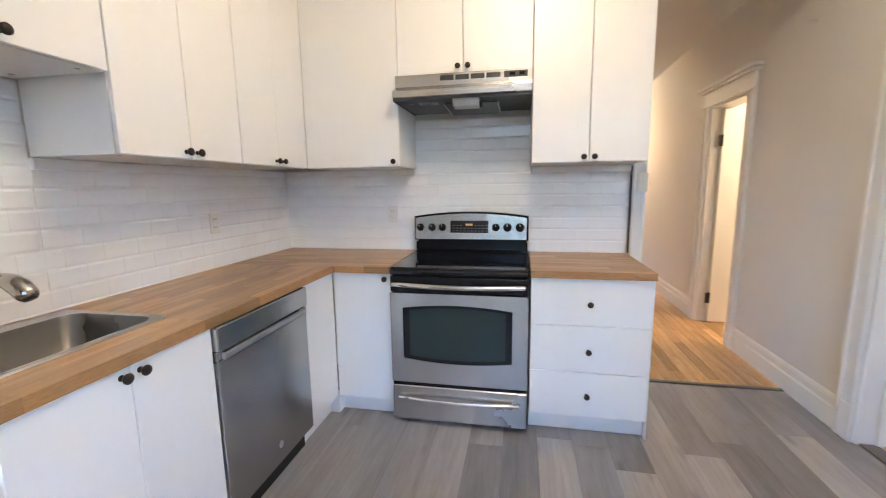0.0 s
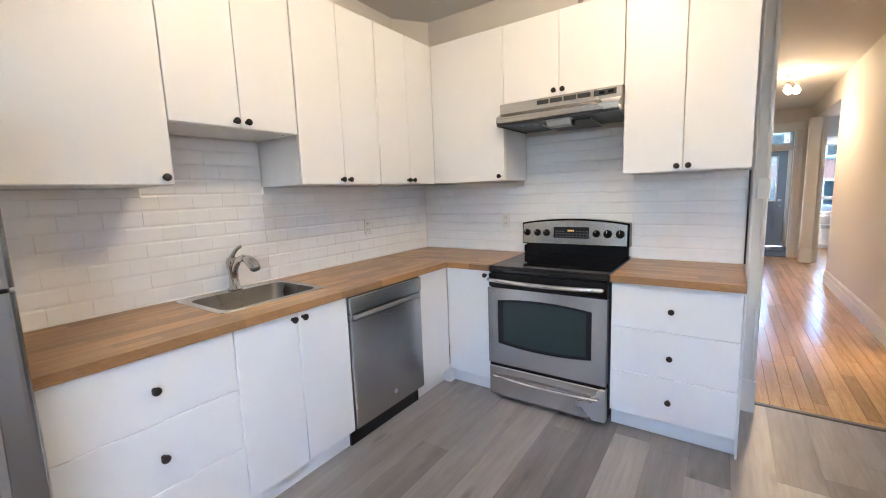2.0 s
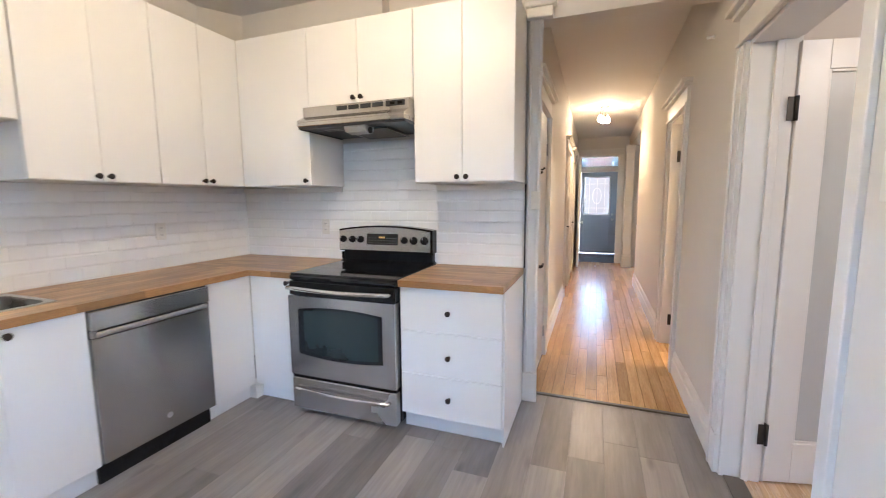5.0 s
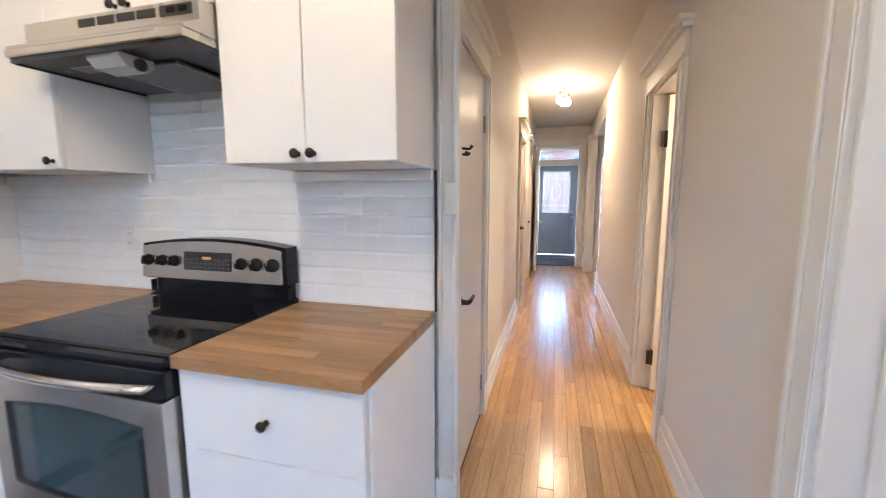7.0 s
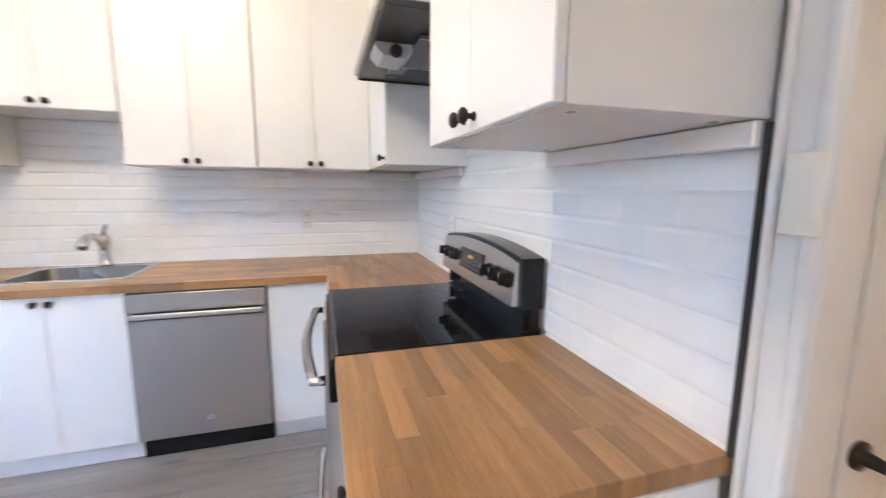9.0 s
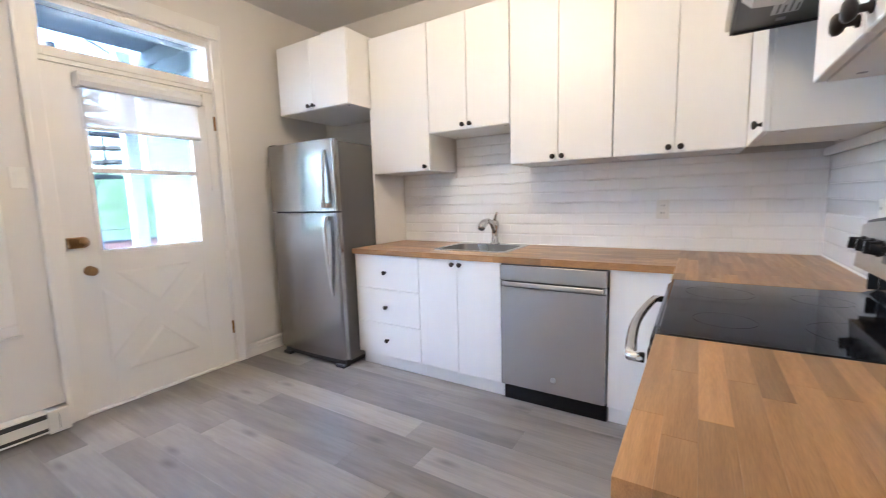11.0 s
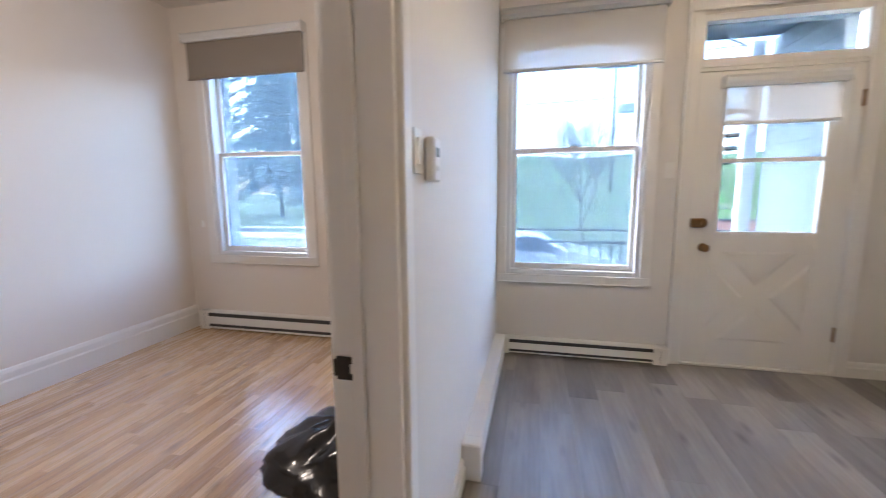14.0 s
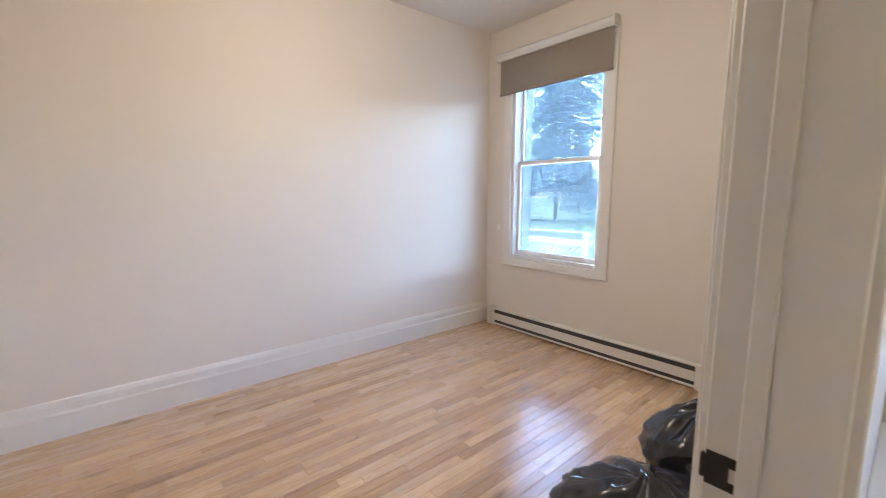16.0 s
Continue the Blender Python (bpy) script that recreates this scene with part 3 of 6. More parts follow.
roller_blind(5.032, 6.205, 2.695, 2.312, YB + 0.03, TAUPE, "dark taupe roller blind in a pale cassette, partly lowered", cover=VINYLW)

roller_blind(3.62, 5.04, 2.44, 2.075, 12.235, BLIND, "cream roller blind, partly lowered over the front-room window", cover=VINYLW)

# back door with transom
bd = thing("door_1", pose(-0.002, YB, 0), "white back door with glass, cross-buck panel and transom, closed", "door", kind="structure")
g = Geo().box((1.01, 0, 0), (1.09, 0.022, 2.50), 0.003).box((2.06, 0, 0), (2.150, 0.022, 2.50), 0.003).box((1.01, 0, 2.50), (2.150, 0.022, 2.60), 0.003)
g.box((1.03, 0.022, 2.485), (2.145, 0.035, 2.505), 0.004).box((2.125, 0.022, 0), (2.150, 0.032, 2.60), 0.004).box((1.01, 0.022, 0), (1.03, 0.032, 2.60), 0.004)
part("door_casing", g, TRIM, bd)
g = rect_frame(Geo(), 1.07, 2.08, 2.13, 2.47, 0.045, -0.14, -0.002, 0.003, bottom=0.055)
part("transom_frame", g, TRIM, bd)
part("transom_pane", boxes(((1.125, -0.08, 2.185), (2.035, -0.076, 2.425))), GLASS, bd).visible_shadow = False
g = Geo().box((1.09, -0.14, 2.102), (2.06, -0.003, 2.1285), 0.002).box((1.07, -0.14, 0.0), (1.09, -0.002, 2.13), 0.002).box((2.06, -0.14, 0.0), (2.08, -0.002, 2.13), 0.002)
part("door_frame", g, TRIM, bd)
g = Geo()
X0, X1, Z0, Z1 = 1.092, 2.056, 0.015, 2.10
GX0, GX1, GZ0, GZ1 = 1.262, 1.885, 0.995, 2.02
yb0, yf0 = -0.05, -0.012
g.box((X0, yb0, Z0), (GX0, yf0, Z1), 0.003).box((GX1, yb0, Z0), (X1, yf0, Z1), 0.003)
g.box((GX0, yb0, GZ1), (GX1, yf0, Z1), 0.003).box((GX0, yb0, Z0), (GX1, yf0, GZ0), 0.003)
leaf = part("door_leaf", g, TRIM, bd)
rect = rect_frame(Geo(), GX0 - 0.012, GX1 + 0.012, GZ0 - 0.012, GZ1 + 0.012, 0.024, -0.045, -0.004, 0.003)
rect.box((GX0 + 0.01, -0.045, 1.488), (GX1 - 0.01, -0.006, 1.515), 0.003)
part("glazing_bead", rect, TRIM, leaf)
part("pane", boxes(((GX0 + 0.01, -0.032, GZ0 + 0.01), (GX1 - 0.01, -0.028, 1.488))), GLASS, leaf).visible_shadow = False
part("pane", boxes(((GX0 + 0.01, -0.032, 1.515), (GX1 - 0.01, -0.028, GZ1 - 0.01))), GLASS, leaf).visible_shadow = False
# raised triangular fields of the cross-buck
cx, cz, hx, hz = 1.592, 0.535, 0.315, 0.33
for sx, sz in ((0, 1), (0, -1), (1, 0), (-1, 0)):
    k = 0.075
    if sx == 0:
        tri = [(cx, cz + sz * k), (cx - hx + k, cz + sz * hz), (cx + hx - k, cz + sz * hz)]
    else:
        tri = [(cx + sx * k, cz), (cx + sx * hx, cz + hz - k), (cx + sx * hx, cz - hz + k)]
    gg = Geo()
    c0 = Vector((sum(p[0] for p in tri) / 3, sum(p[1] for p in tri) / 3))
    inn = [tuple(c0 + (Vector(p) - c0) * 0.80) for p in tri]
    vs = [(p[0], yf0 - 0.001, p[1]) for p in tri] + [(p[0], yf0 + 0.010, p[1]) for p in inn]
    gg.add(vs, [(0, 1, 4, 3), (1, 2, 5, 4), (2, 0, 3, 5), (3, 4, 5)])
    part("raised_panel", gg, TRIM, leaf)
for z in (1.88, 0.296):
    part("hinge", Geo().box((1.075, 0.0, z - 0.05), (1.108, 0.004, z + 0.05), 0.001).tube([(1.10, 0.004, z - 0.052), (1.10, 0.004, z + 0.052)], 0.007), BRASS, bd, "dark bronze hinge")
g = Geo().box((1.965, -0.013, 1.035), (2.045, 0.02, 1.10), 0.006).lathe([(0.034, 0), (0.034, 0.012), (0.018, 0.02), (0.016, 0.03)], 18, pose(1.972, 0.0, 1.068, -90))
part("rim_lock", g, BRASS, bd, "worn brass rim lock")
g = Geo().lathe([(0.030, 0), (0.030, 0.006), (0.012, 0.012), (0.012, 0.035), (0.024, 0.045), (0.028, 0.058), (0.020, 0.070), (0.004, 0.072)], 20, pose(1.952, -0.012, 0.890, -90))
part("door_knob", g, BRASS, bd, "round brass door knob")
part("sill", boxes(((1.08, -0.12, 0.0), (2.08, 0.015, 0.015)), r=0.003), TRIM, bd)
roller_blind(1.213, 1.908, 2.06, 1.745, YB + 0.008, BLIND, "small white translucent roller blind on the back door glass", cover=VINYLW)

# ---- kitchen cabinets ----
KNOB_MESH = Geo().lathe([(0.009, 0), (0.009, 0.003), (0.0055, 0.006), (0.0055, 0.014), (0.012, 0.017), (0.0155, 0.022), (0.0155, 0.027), (0.011, 0.031), (0.003, 0.0325)], 18, pose(0, 0, 0, 90)).mesh("knob", KNOB)


def cabinet(name, m, w, d, h, fronts, label, toe=0.0, group="", side_in=0.0):
    """A unit whose front is y = 0, from x = 0 to w; fronts: name, x0, x1, z0, z1, knob places."""
    th = thing(name, m, label, "cabinet", group)
    t = 0.017
    for a, b in ((0.001, t), (w - t, w - 0.001)):
        part("side_panel", boxes(((a, 0.021, toe), (b, d, h)), r=0.001), CABIN, th)
    part("bottom_panel", boxes(((t, 0.021, toe), (w - t, d, toe + t))), CABIN, th)
    part("top_panel", boxes(((t, 0.021, h - t), (w - t, 0.08 if toe else d, h))), CABIN, th)
    part("back_panel", boxes(((t, d - 0.006, toe + t), (w - t, d, h - t))), CABIN, th)
    if toe:
        part("toe_kick", boxes(((0.0, 0.055, 0.004), (w, 0.07, toe - 0.002)), r=0.001), CAB, th)
    if not toe:
        for px in (0.05, w - 0.05):
            for py in (0.06, d - 0.06):
                part("fitting_cap", Geo().lathe([(0.008, -0.0006), (0.008, 0.001)], 12, pose(px, py, 0)), GREYMARK, th)
    for nm, x0, x1, z0, z1, knobs in fronts:
        f = part(nm, boxes(((x0 + 0.0015, 0.0, z0 + 0.0015), (x1 - 0.0015, 0.019, z1 - 0.0015)), r=0.0022), CAB, th)
        for kx, kz in knobs:
            part("knob", KNOB_MESH, None, f, "dark bronze round knob", pose(kx, 0.0, kz))
    return th


def pair(w, h, kz, z0=0.0):
    c = w / 2
    return [("door", 0, c, z0, h, [(c - 0.028, kz)]), ("door", c, w, z0, h, [(c + 0.028, kz)])]


def north(x, y, z):
    return pose(x, y, z)


def east(x, y, z):
    return pose(x, y, z, 0, 0, 90)


UZ, UH = 1.476, 1.016
# wall units on the sink wall, fronts at x = 0.39
UX, UD = 0.392, 0.385
cabinet("wall_cabinet", east(UX, 1.236, UZ), 0.532, UD, UH, [("door", 0, 0.532, 0, UH, [(0.497, 0.03)])], "tall white flat-front wall cabinet beside the fridge", group="wall cabinets")
cabinet("wall_cabinet", east(UX, 1.770, 1.735), 0.616, UD, UH + UZ - 1.735, pair(0.616, UH + UZ - 1.735, 0.03), "short white two-door wall cabinet above the sink", group="wall cabinets")
cabinet("wall_cabinet", east(UX, 2.390, UZ), 0.612, UD, UH, pair(0.612, UH, 0.028), "tall white two-door wall cabinet above the counter", group="wall cabinets")
cabinet("wall_cabinet", east(UX, 3.006, UZ), 0.606, UD, UH, pair(0.606, UH, 0.028), "tall white two-door wall cabinet in the corner", group="wall cabinets")
cabinet("fridge_cabinet", east(0.625, 0.45, 1.985), 0.775, 0.62, 0.53, pair(0.775, 0.53, 0.03), "deep white two-door cabinet above the fridge", group="wall cabinets")
# wall units on the range wall, fronts at y = 3.612
UY = 3.612
cabinet("wall_cabinet", north(0.39, UY, UZ), 0.602, UD, UH, [("door", 0.0, 0.602, 0, UH, [(0.567, 0.03)])], "tall white wall cabinet beside the range hood", group="wall cabinets")
cabinet("wall_cabinet", north(0.993, UY, 1.985), 0.765, UD, UH + UZ - 1.985, pair(0.765, UH + UZ - 1.985, 0.032), "short white two-door cabinet above the range hood", group="wall cabinets")
cabinet("wall_cabinet", north(1.760, UY, UZ), 0.612, UD, UH, pair(0.612, UH, 0.028), "tall white two-door wall cabinet at the hallway end", group="wall cabinets")
# rails under the wall units, on the wall
for k, (lo, hi) in enumerate((((0.0, 1.25, 1.432), (0.018, 1.77, UZ - 0.002)), ((0.0, 2.39, 1.432), (0.018, 3.96, UZ - 0.002)), ((0.018, 3.962, 1.432), (0.99, 3.98, UZ - 0.002)), ((1.765, 3.962, 1.432), (2.372, 3.98, UZ - 0.002)))):
    single("cabinet_rail", boxes((lo, hi), r=0.003), CAB, pose(0, 0, 0), "white wooden rail under wall cabinets", "cabinet rail", "cabinet rails")
# end panel between fridge and counter
single("end_panel", boxes(((0.0, 1.214, 0.917), (0.385, 1.232, UZ + 0.5)), r=0.001), CAB, pose(0, 0, 0), "white upright panel between fridge and counter", "panel")

# base units; fronts at x = 0.64 and y = 3.368
BX, BD, BH, TOE = 0.640, 0.60, 0.876, 0.112
dr = [("drawer_front", 0, 0.588, 0.622, BH, [(0.294, 0.748)]), ("drawer_front", 0, 0.588, 0.364, 0.622, [(0.294, 0.49)]), ("drawer_front", 0, 0.588, TOE, 0.364, [(0.294, 0.238)])]
cabinet("base_cabinet", east(BX, 1.222, 0), 0.588, BD, BH, dr, "white three-drawer base cabinet beside the fridge", TOE, "base cabinets")
cabinet("base_cabinet", east(BX, 1.812, 0), 0.610, BD, BH, pair(0.610, BH, 0.845, TOE), "white two-door base cabinet under the sink", TOE, "base cabinets")
cabinet("base_cabinet", east(BX, 3.046, 0), 0.325, BD, BH, [("door", 0, 0.322, TOE, BH, [])], "narrow white corner base cabinet beside the dishwasher", TOE, "base cabinets")
cabinet("base_cabinet", north(0.642, 3.368, 0), 0.35, BD, BH, [("door", 0, 0.35, TOE, BH, [(0.318, 0.845)])], "narrow white corner base cabinet beside the range", TOE, "base cabinets")
cabinet("base_cabinet", north(1.764, 3.368, 0), 0.603, BD, BH, [("drawer_front", 0, 0.603, 0.622, BH, [(0.300, 0.743)]), ("drawer_front", 0, 0.603, 0.364, 0.622, [(0.300, 0.486)]), ("drawer_front", 0, 0.603, TOE, 0.364, [(0.300, 0.238)])], "white three-drawer base cabinet at the hallway end", TOE, "base cabinets")
single("end_panel", boxes(((2.368, 3.388, 0.0), (2.378, 3.966, 0.876)), r=0.001), CAB, pose(0, 0, 0), "white side panel of the end base cabinet", "panel")


single("corner_toe_kick", boxes(((0.572, 3.362, 0.004), (0.645, 3.436, 0.110)), r=0.001), CAB, pose(0, 0, 0), "white toe board closing the corner of the base cabinets", "toe board")

# ---- worktops of butcher block ----
def block(th, x0, x1, y0, y1, along, material, seed, z0=0.877, z1=0.915, sw=0.046):
    rnd = random.Random(seed)
    a0, a1, b0, b1 = (x0, x1, y0, y1) if along == 0 else (y0, y1, x0, x1)
    n = max(1, round((b1 - b0) / sw))
    w = (b1 - b0) / n
    for i in range(n):
        a = a0
        l = 0.12 + 0.38 * rnd.random()
        while a < a1 - 1e-4:
            e = min(a + l, a1)
            if a1 - e < 0.08:
                e = a1
            lo, hi = (a, b0 + i * w, z0), (e, b0 + (i + 1) * w, z1)
            if along == 1:
                lo, hi = (lo[1], lo[0], z0), (hi[1], hi[0], z1)
            c = [(p + q) / 2 for p, q in zip(lo, hi)]
            g = Geo().box([p - s for p, s in zip(lo, c)], [q - s for q, s in zip(hi, c)], 0.0004)
            part("stave", g, material, th, m=pose(*c))
            a = e
            l = 0.26 + 0.30 * rnd.random()


SY0, SY1, SX0, SX1 = 1.84, 2.40, 0.045, 0.505
wt = thing("worktop", pose(0, 0, 0), "brown oiled butcher-block worktop around the sink and corner", "worktop")
block(wt, 0.002, 0.658, 1.214, SY0 + 0.02, 1, BLOCKY, 1)
block(wt, SX1 - 0.02, 0.658, SY0 + 0.02, SY1 - 0.02, 1, BLOCKY, 2, sw=0.043)
block(wt, 0.002, SX0 + 0.02, SY0 + 0.02, SY1 - 0.02, 1, BLOCKY, 3)
block(wt, 0.002, 0.658, SY1 - 0.02, 3.345, 1, BLOCKY, 4)
block(wt, 0.002, 0.990, 3.346, 3.996, 0, BLOCKX, 5)
wt2 = thing("worktop", pose(0, 0, 0), "brown oiled butcher-block worktop at the hallway end", "worktop")
block(wt2, 1.762, 2.374, 3.348, 3.996, 0, BLOCKX, 6)

CAULK = mat("white_caulk", (0.78, 0.78, 0.76), None, 0.5)
setting("caulk_range", Geo().prism([(3.9958, 0.9152), (3.9958, 0.9215), (3.988, 0.9152)], 1.764, 2.372, 0), CAULK, "thin white caulk bead between worktop and tiles", "trim")
setting("caulk_corner", Geo().prism([(3.9958, 0.9152), (3.9958, 0.9215), (3.988, 0.9152)], 0.004, 0.988, 0), CAULK, "thin white caulk bead between worktop and tiles", "trim")
setting("caulk_sink", Geo().prism([(0.0035, 0.9152), (0.011, 0.9152), (0.0035, 0.9215)], 1.236, 3.988, 1), CAULK, "thin white caulk bead between worktop and tiles", "trim")

# ---- sink and tap ----
sk = thing("sink", pose(0, 0, 0.915), "stainless steel single-bowl drop-in kitchen sink", "sink")


def ring(x0, x1, y0, y1, z, r, n=5):
    out = []
    for cx, cy, a in ((x1 - r, y1 - r, 0), (x0 + r, y1 - r, 90), (x0 + r, y0 + r, 180), (x1 - r, y0 + r, 270)):
        out += [(cx + r * math.cos(radians(a + 90 * k / n)), cy + r * math.sin(radians(a + 90 * k / n)), z) for k in range(n + 1)]
    return out


def bridge(g, rings, cap=True, smooth=True):
    n = len(rings[0])
    vs = [p for rg in rings for p in rg]
    fs = [(k * n + i, k * n + (i + 1) % n, (k + 1) * n + (i + 1) % n, (k + 1) * n + i) for k in range(len(rings) - 1) for i in range(n)]
    if cap:
        fs.append(tuple((len(rings) - 1) * n + i for i in range(n)))
    return g.add(vs, fs, smooth)


bx0, bx1, by0, by1 = SX0 + 0.075, SX1 - 0.028, SY0 + 0.03, SY1 - 0.03
lip_in = ring(bx0, bx1, by0, by1, 0.005, 0.05)
g = bridge(Geo(), [ring(SX0, SX1, SY0, SY1, 0.0, 0.03), ring(SX0, SX1, SY0, SY1, 0.005, 0.03), ring(SX0 + 0.008, SX1 - 0.008, SY0 + 0.008, SY1 - 0.008, 0.007, 0.03), lip_in], False)
part("rim", g, STEELH, sk, "bright steel rim")
# same metal as the rim, coloured darker for the shade in the bowl
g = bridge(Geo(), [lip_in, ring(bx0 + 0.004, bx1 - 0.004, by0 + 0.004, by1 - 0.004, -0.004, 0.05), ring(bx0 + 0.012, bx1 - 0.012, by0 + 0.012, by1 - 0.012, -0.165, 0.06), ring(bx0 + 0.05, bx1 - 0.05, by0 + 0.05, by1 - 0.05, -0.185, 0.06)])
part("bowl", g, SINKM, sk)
part("drain", Geo().lathe([(0.045, 0), (0.045, 0.003), (0.03, 0.0), (0.005, -0.002)], 24, pose((bx0 + bx1) / 2, (by0 + by1) / 2, -0.185)), CHROME, sk, "round steel drain")
fa = thing("faucet", pose(0.078, 2.13, 0.921) @ Matrix.Diagonal((1.22, 1.22, 1.22, 1)), "chrome single-lever pull-out kitchen faucet behind the sink", "faucet")
part("base", Geo().lathe([(0.030, 0), (0.030, 0.006), (0.023, 0.012), (0.019, 0.05), (0.021, 0.085), (0.026, 0.105), (0.027, 0.125), (0.021, 0.142), (0.006, 0.150)], 24), CHROME, fa)
part("spout", Geo().tube([(0.0, 0, 0.062), (0.025, 0.0, 0.108), (0.060, 0, 0.138), (0.095, 0, 0.148), (0.118, 0, 0.145)], [0.015, 0.0145, 0.015, 0.016, 0.0165], 16), CHROME, fa)
part("spray_head", Geo().tube([(0.112, 0, 0.146), (0.135, 0, 0.142), (0.165, 0, 0.128), (0.182, 0, 0.112), (0.187, 0, 0.104)], [0.0175, 0.021, 0.0235, 0.0225, 0.018], 16), CHROME, fa, "chrome pull-out spray head")
part("aerator", Geo().tube([(0.186, 0, 0.106), (0.189, 0, 0.101)], 0.015, 12), BLACKP, fa)
part("lever", Geo().tube([(0, 0, 0.138), (0.003, 0.004, 0.156), (0.010, 0.012, 0.172), (0.022, 0.022, 0.186), (0.034, 0.030, 0.193)], [0.014, 0.010, 0.0085, 0.008, 0.0055], 12), CHROME, fa, "curved chrome lever")

# ---- dishwasher ----
dw = thing("dishwasher", east(0.640, 2.424, 0), "brushed slate-grey steel dishwasher with slim grip bar under the worktop", "dishwasher")
W = 0.618
part("body", boxes(((0.004, 0.03, 0.11), (W - 0.004, 0.58, 0.872))), BLACKP, dw)
part("control_strip", boxes(((0.003, -0.020, 0.776), (W - 0.003, 0.03, 0.868)), r=0.004), DSTEEL, dw)
door = part("door", boxes(((0.003, -0.012, 0.118), (W - 0.003, 0.03, 0.738)), r=0.004), DSTEEL, dw)
# shade of the recess is put into this dark colour
part("pocket", boxes(((0.003, 0.004, 0.738), (W - 0.003, 0.03, 0.776))), GAPM, dw, "grip pocket, coloured dark for its shade")
for lo, hi in (((0.003, -0.012, 0.738), (0.03, 0.004, 0.776)), ((W - 0.03, -0.012, 0.738), (W - 0.003, 0.004, 0.776))):
    part("pocket_cheek", boxes((lo, hi), r=0.003), DSTEEL, dw)
g = Geo().box((0.020, -0.026, 0.742), (W - 0.020, -0.014, 0.768), 0.005)
for x in (0.024, W - 0.044):
    g.box((x, -0.016, 0.746), (x + 0.020, 0.004, 0.764), 0.003)
part("handle", g, STEEL, door, "straight stainless grip bar")
part("badge", Geo().lathe([(0.016, 0), (0.016, 0.002), (0.012, 0.0025)], 20, pose(W / 2 + 0.02, -0.012, 0.205, 90)), GREYMARK, door, "small round badge")
part("top_gap", boxes(((0.006, 0.0, 0.868), (W - 0.006, 0.03, 0.875))), BLACKP, dw)
part("toe_panel", boxes(((0.003, 0.045, 0.0), (W - 0.003, 0.07, 0.115)), r=0.002), BLACK, dw, "black toe panel")

# ---- range ----
st = thing("range", north(0.996, 3.330, 0), "freestanding stainless electric range with black glass cooktop", "range")
W = 0.760
part("body", boxes(((0.004, 0.045, 0.03), (W - 0.004, 0.655, 0.895)), r=0.003), BLACK, st)
for x in (0.05, W - 0.05):
    for y in (0.10, 0.60):
        part("foot", Geo().lathe([(0.018, 0), (0.018, 0.012), (0.008, 0.016), (0.008, 0.032)], 12, pose(x, y, 0)), BLACKP, st)
g = Geo().box((0.0, 0.02, 0.893), (W, 0.60, 0.916), 0.006).box((0.0, 0.005, 0.872), (W, 0.055, 0.905), 0.010)
ck = part("cooktop", g, COOKTOP, st, "black ceramic glass cooktop")
for cx, cy, r in ((0.20, 0.17, 0.10), (0.56, 0.17, 0.075), (0.20, 0.44, 0.075), (0.56, 0.44, 0.10)):
    gg = Geo()
    n = 40
    vs = [(cx + q * math.cos(2 * math.pi * i / n), cy + q * math.sin(2 * math.pi * i / n), 0.9166) for q in (r - 0.002, r) for i in range(n)]
    gg.add(vs, [(i, (i + 1) % n, n + (i + 1) % n, n + i) for i in range(n)])
    part("burner_ring", gg, mat("burner_print", (0.011, 0.011, 0.012), None, 0.10), ck)
# oven door: steel frame round a dark bowed window
part("front_strip", boxes(((0.004, 0.0, 0.782), (W - 0.004, 0.05, 0.868)), r=0.004), BLACK, st, "black vent strip")
dz0, dz1 = 0.262, 0.778
wx0, wx1, wz0, wz1 = 0.075, W - 0.085, 0.405, 0.695
n = 14


def arc_top(x):
    u = (x - (wx0 + wx1) / 2) / ((wx1 - wx0) / 2)
    return wz1 + 0.022 * (1 - u * u)


def arc_low(x):
    u = (x - (wx0 + wx1) / 2) / ((wx1 - wx0) / 2)
    return wz0 - 0.022 * (1 - u * u)


g = Geo()
xs = [wx0 + (wx1 - wx0) * i / n for i in range(n + 1)]
g.box((0.004, -0.012, dz0), (wx0, 0.045, dz1)).box((wx1, -0.012, dz0), (W - 0.004, 0.045, dz1))
for a, b in zip(xs, xs[1:]):
    g.add([(a, -0.012, arc_top(a)), (b, -0.012, arc_top(b)), (b, -0.012, dz1), (a, -0.012, dz1), (a, 0.002, arc_top(a)), (b, 0.002, arc_top(b)), (a, 0.045, dz1), (b, 0.045, dz1)], [(0, 1, 2, 3), (0, 4, 5, 1), (3, 2, 7, 6)])
    g.add([(a, -0.012, dz0), (b, -0.012, dz0), (b, -0.012, arc_low(b)), (a, -0.012, arc_low(a)), (a, 0.002, arc_low(a)), (b, 0.002, arc_low(b)), (a, 0.045, dz0), (b, 0.045, dz0)], [(0, 1, 2, 3), (3, 2, 5, 4), (0, 6, 7, 1)])
od = part("oven_door", g.mesh("oven_door", STEELH, True), None, st, "brushed steel oven door")
part("oven_window_border", boxes(((wx0 - 0.01, -0.002, wz0 - 0.03), (wx1 + 0.01, 0.004, wz1 + 0.03))), BLACK, od, "black glass border")
gg = Geo()
ix = [wx0 + 0.035 + (wx1 - wx0 - 0.07) * i / n for i in range(n + 1)]
for a, b in zip(ix, ix[1:]):
    gg.add([(a, -0.003, arc_low(a) + 0.018), (b, -0.003, arc_low(b) + 0.018), (b, -0.003, arc_top(b) - 0.018), (a, -0.003, arc_top(a) - 0.018)], [(0, 1, 2, 3)])
part("oven_window", gg.mesh("oven_window", OVENGLASS, True), None, od, "dark reflective oven window")


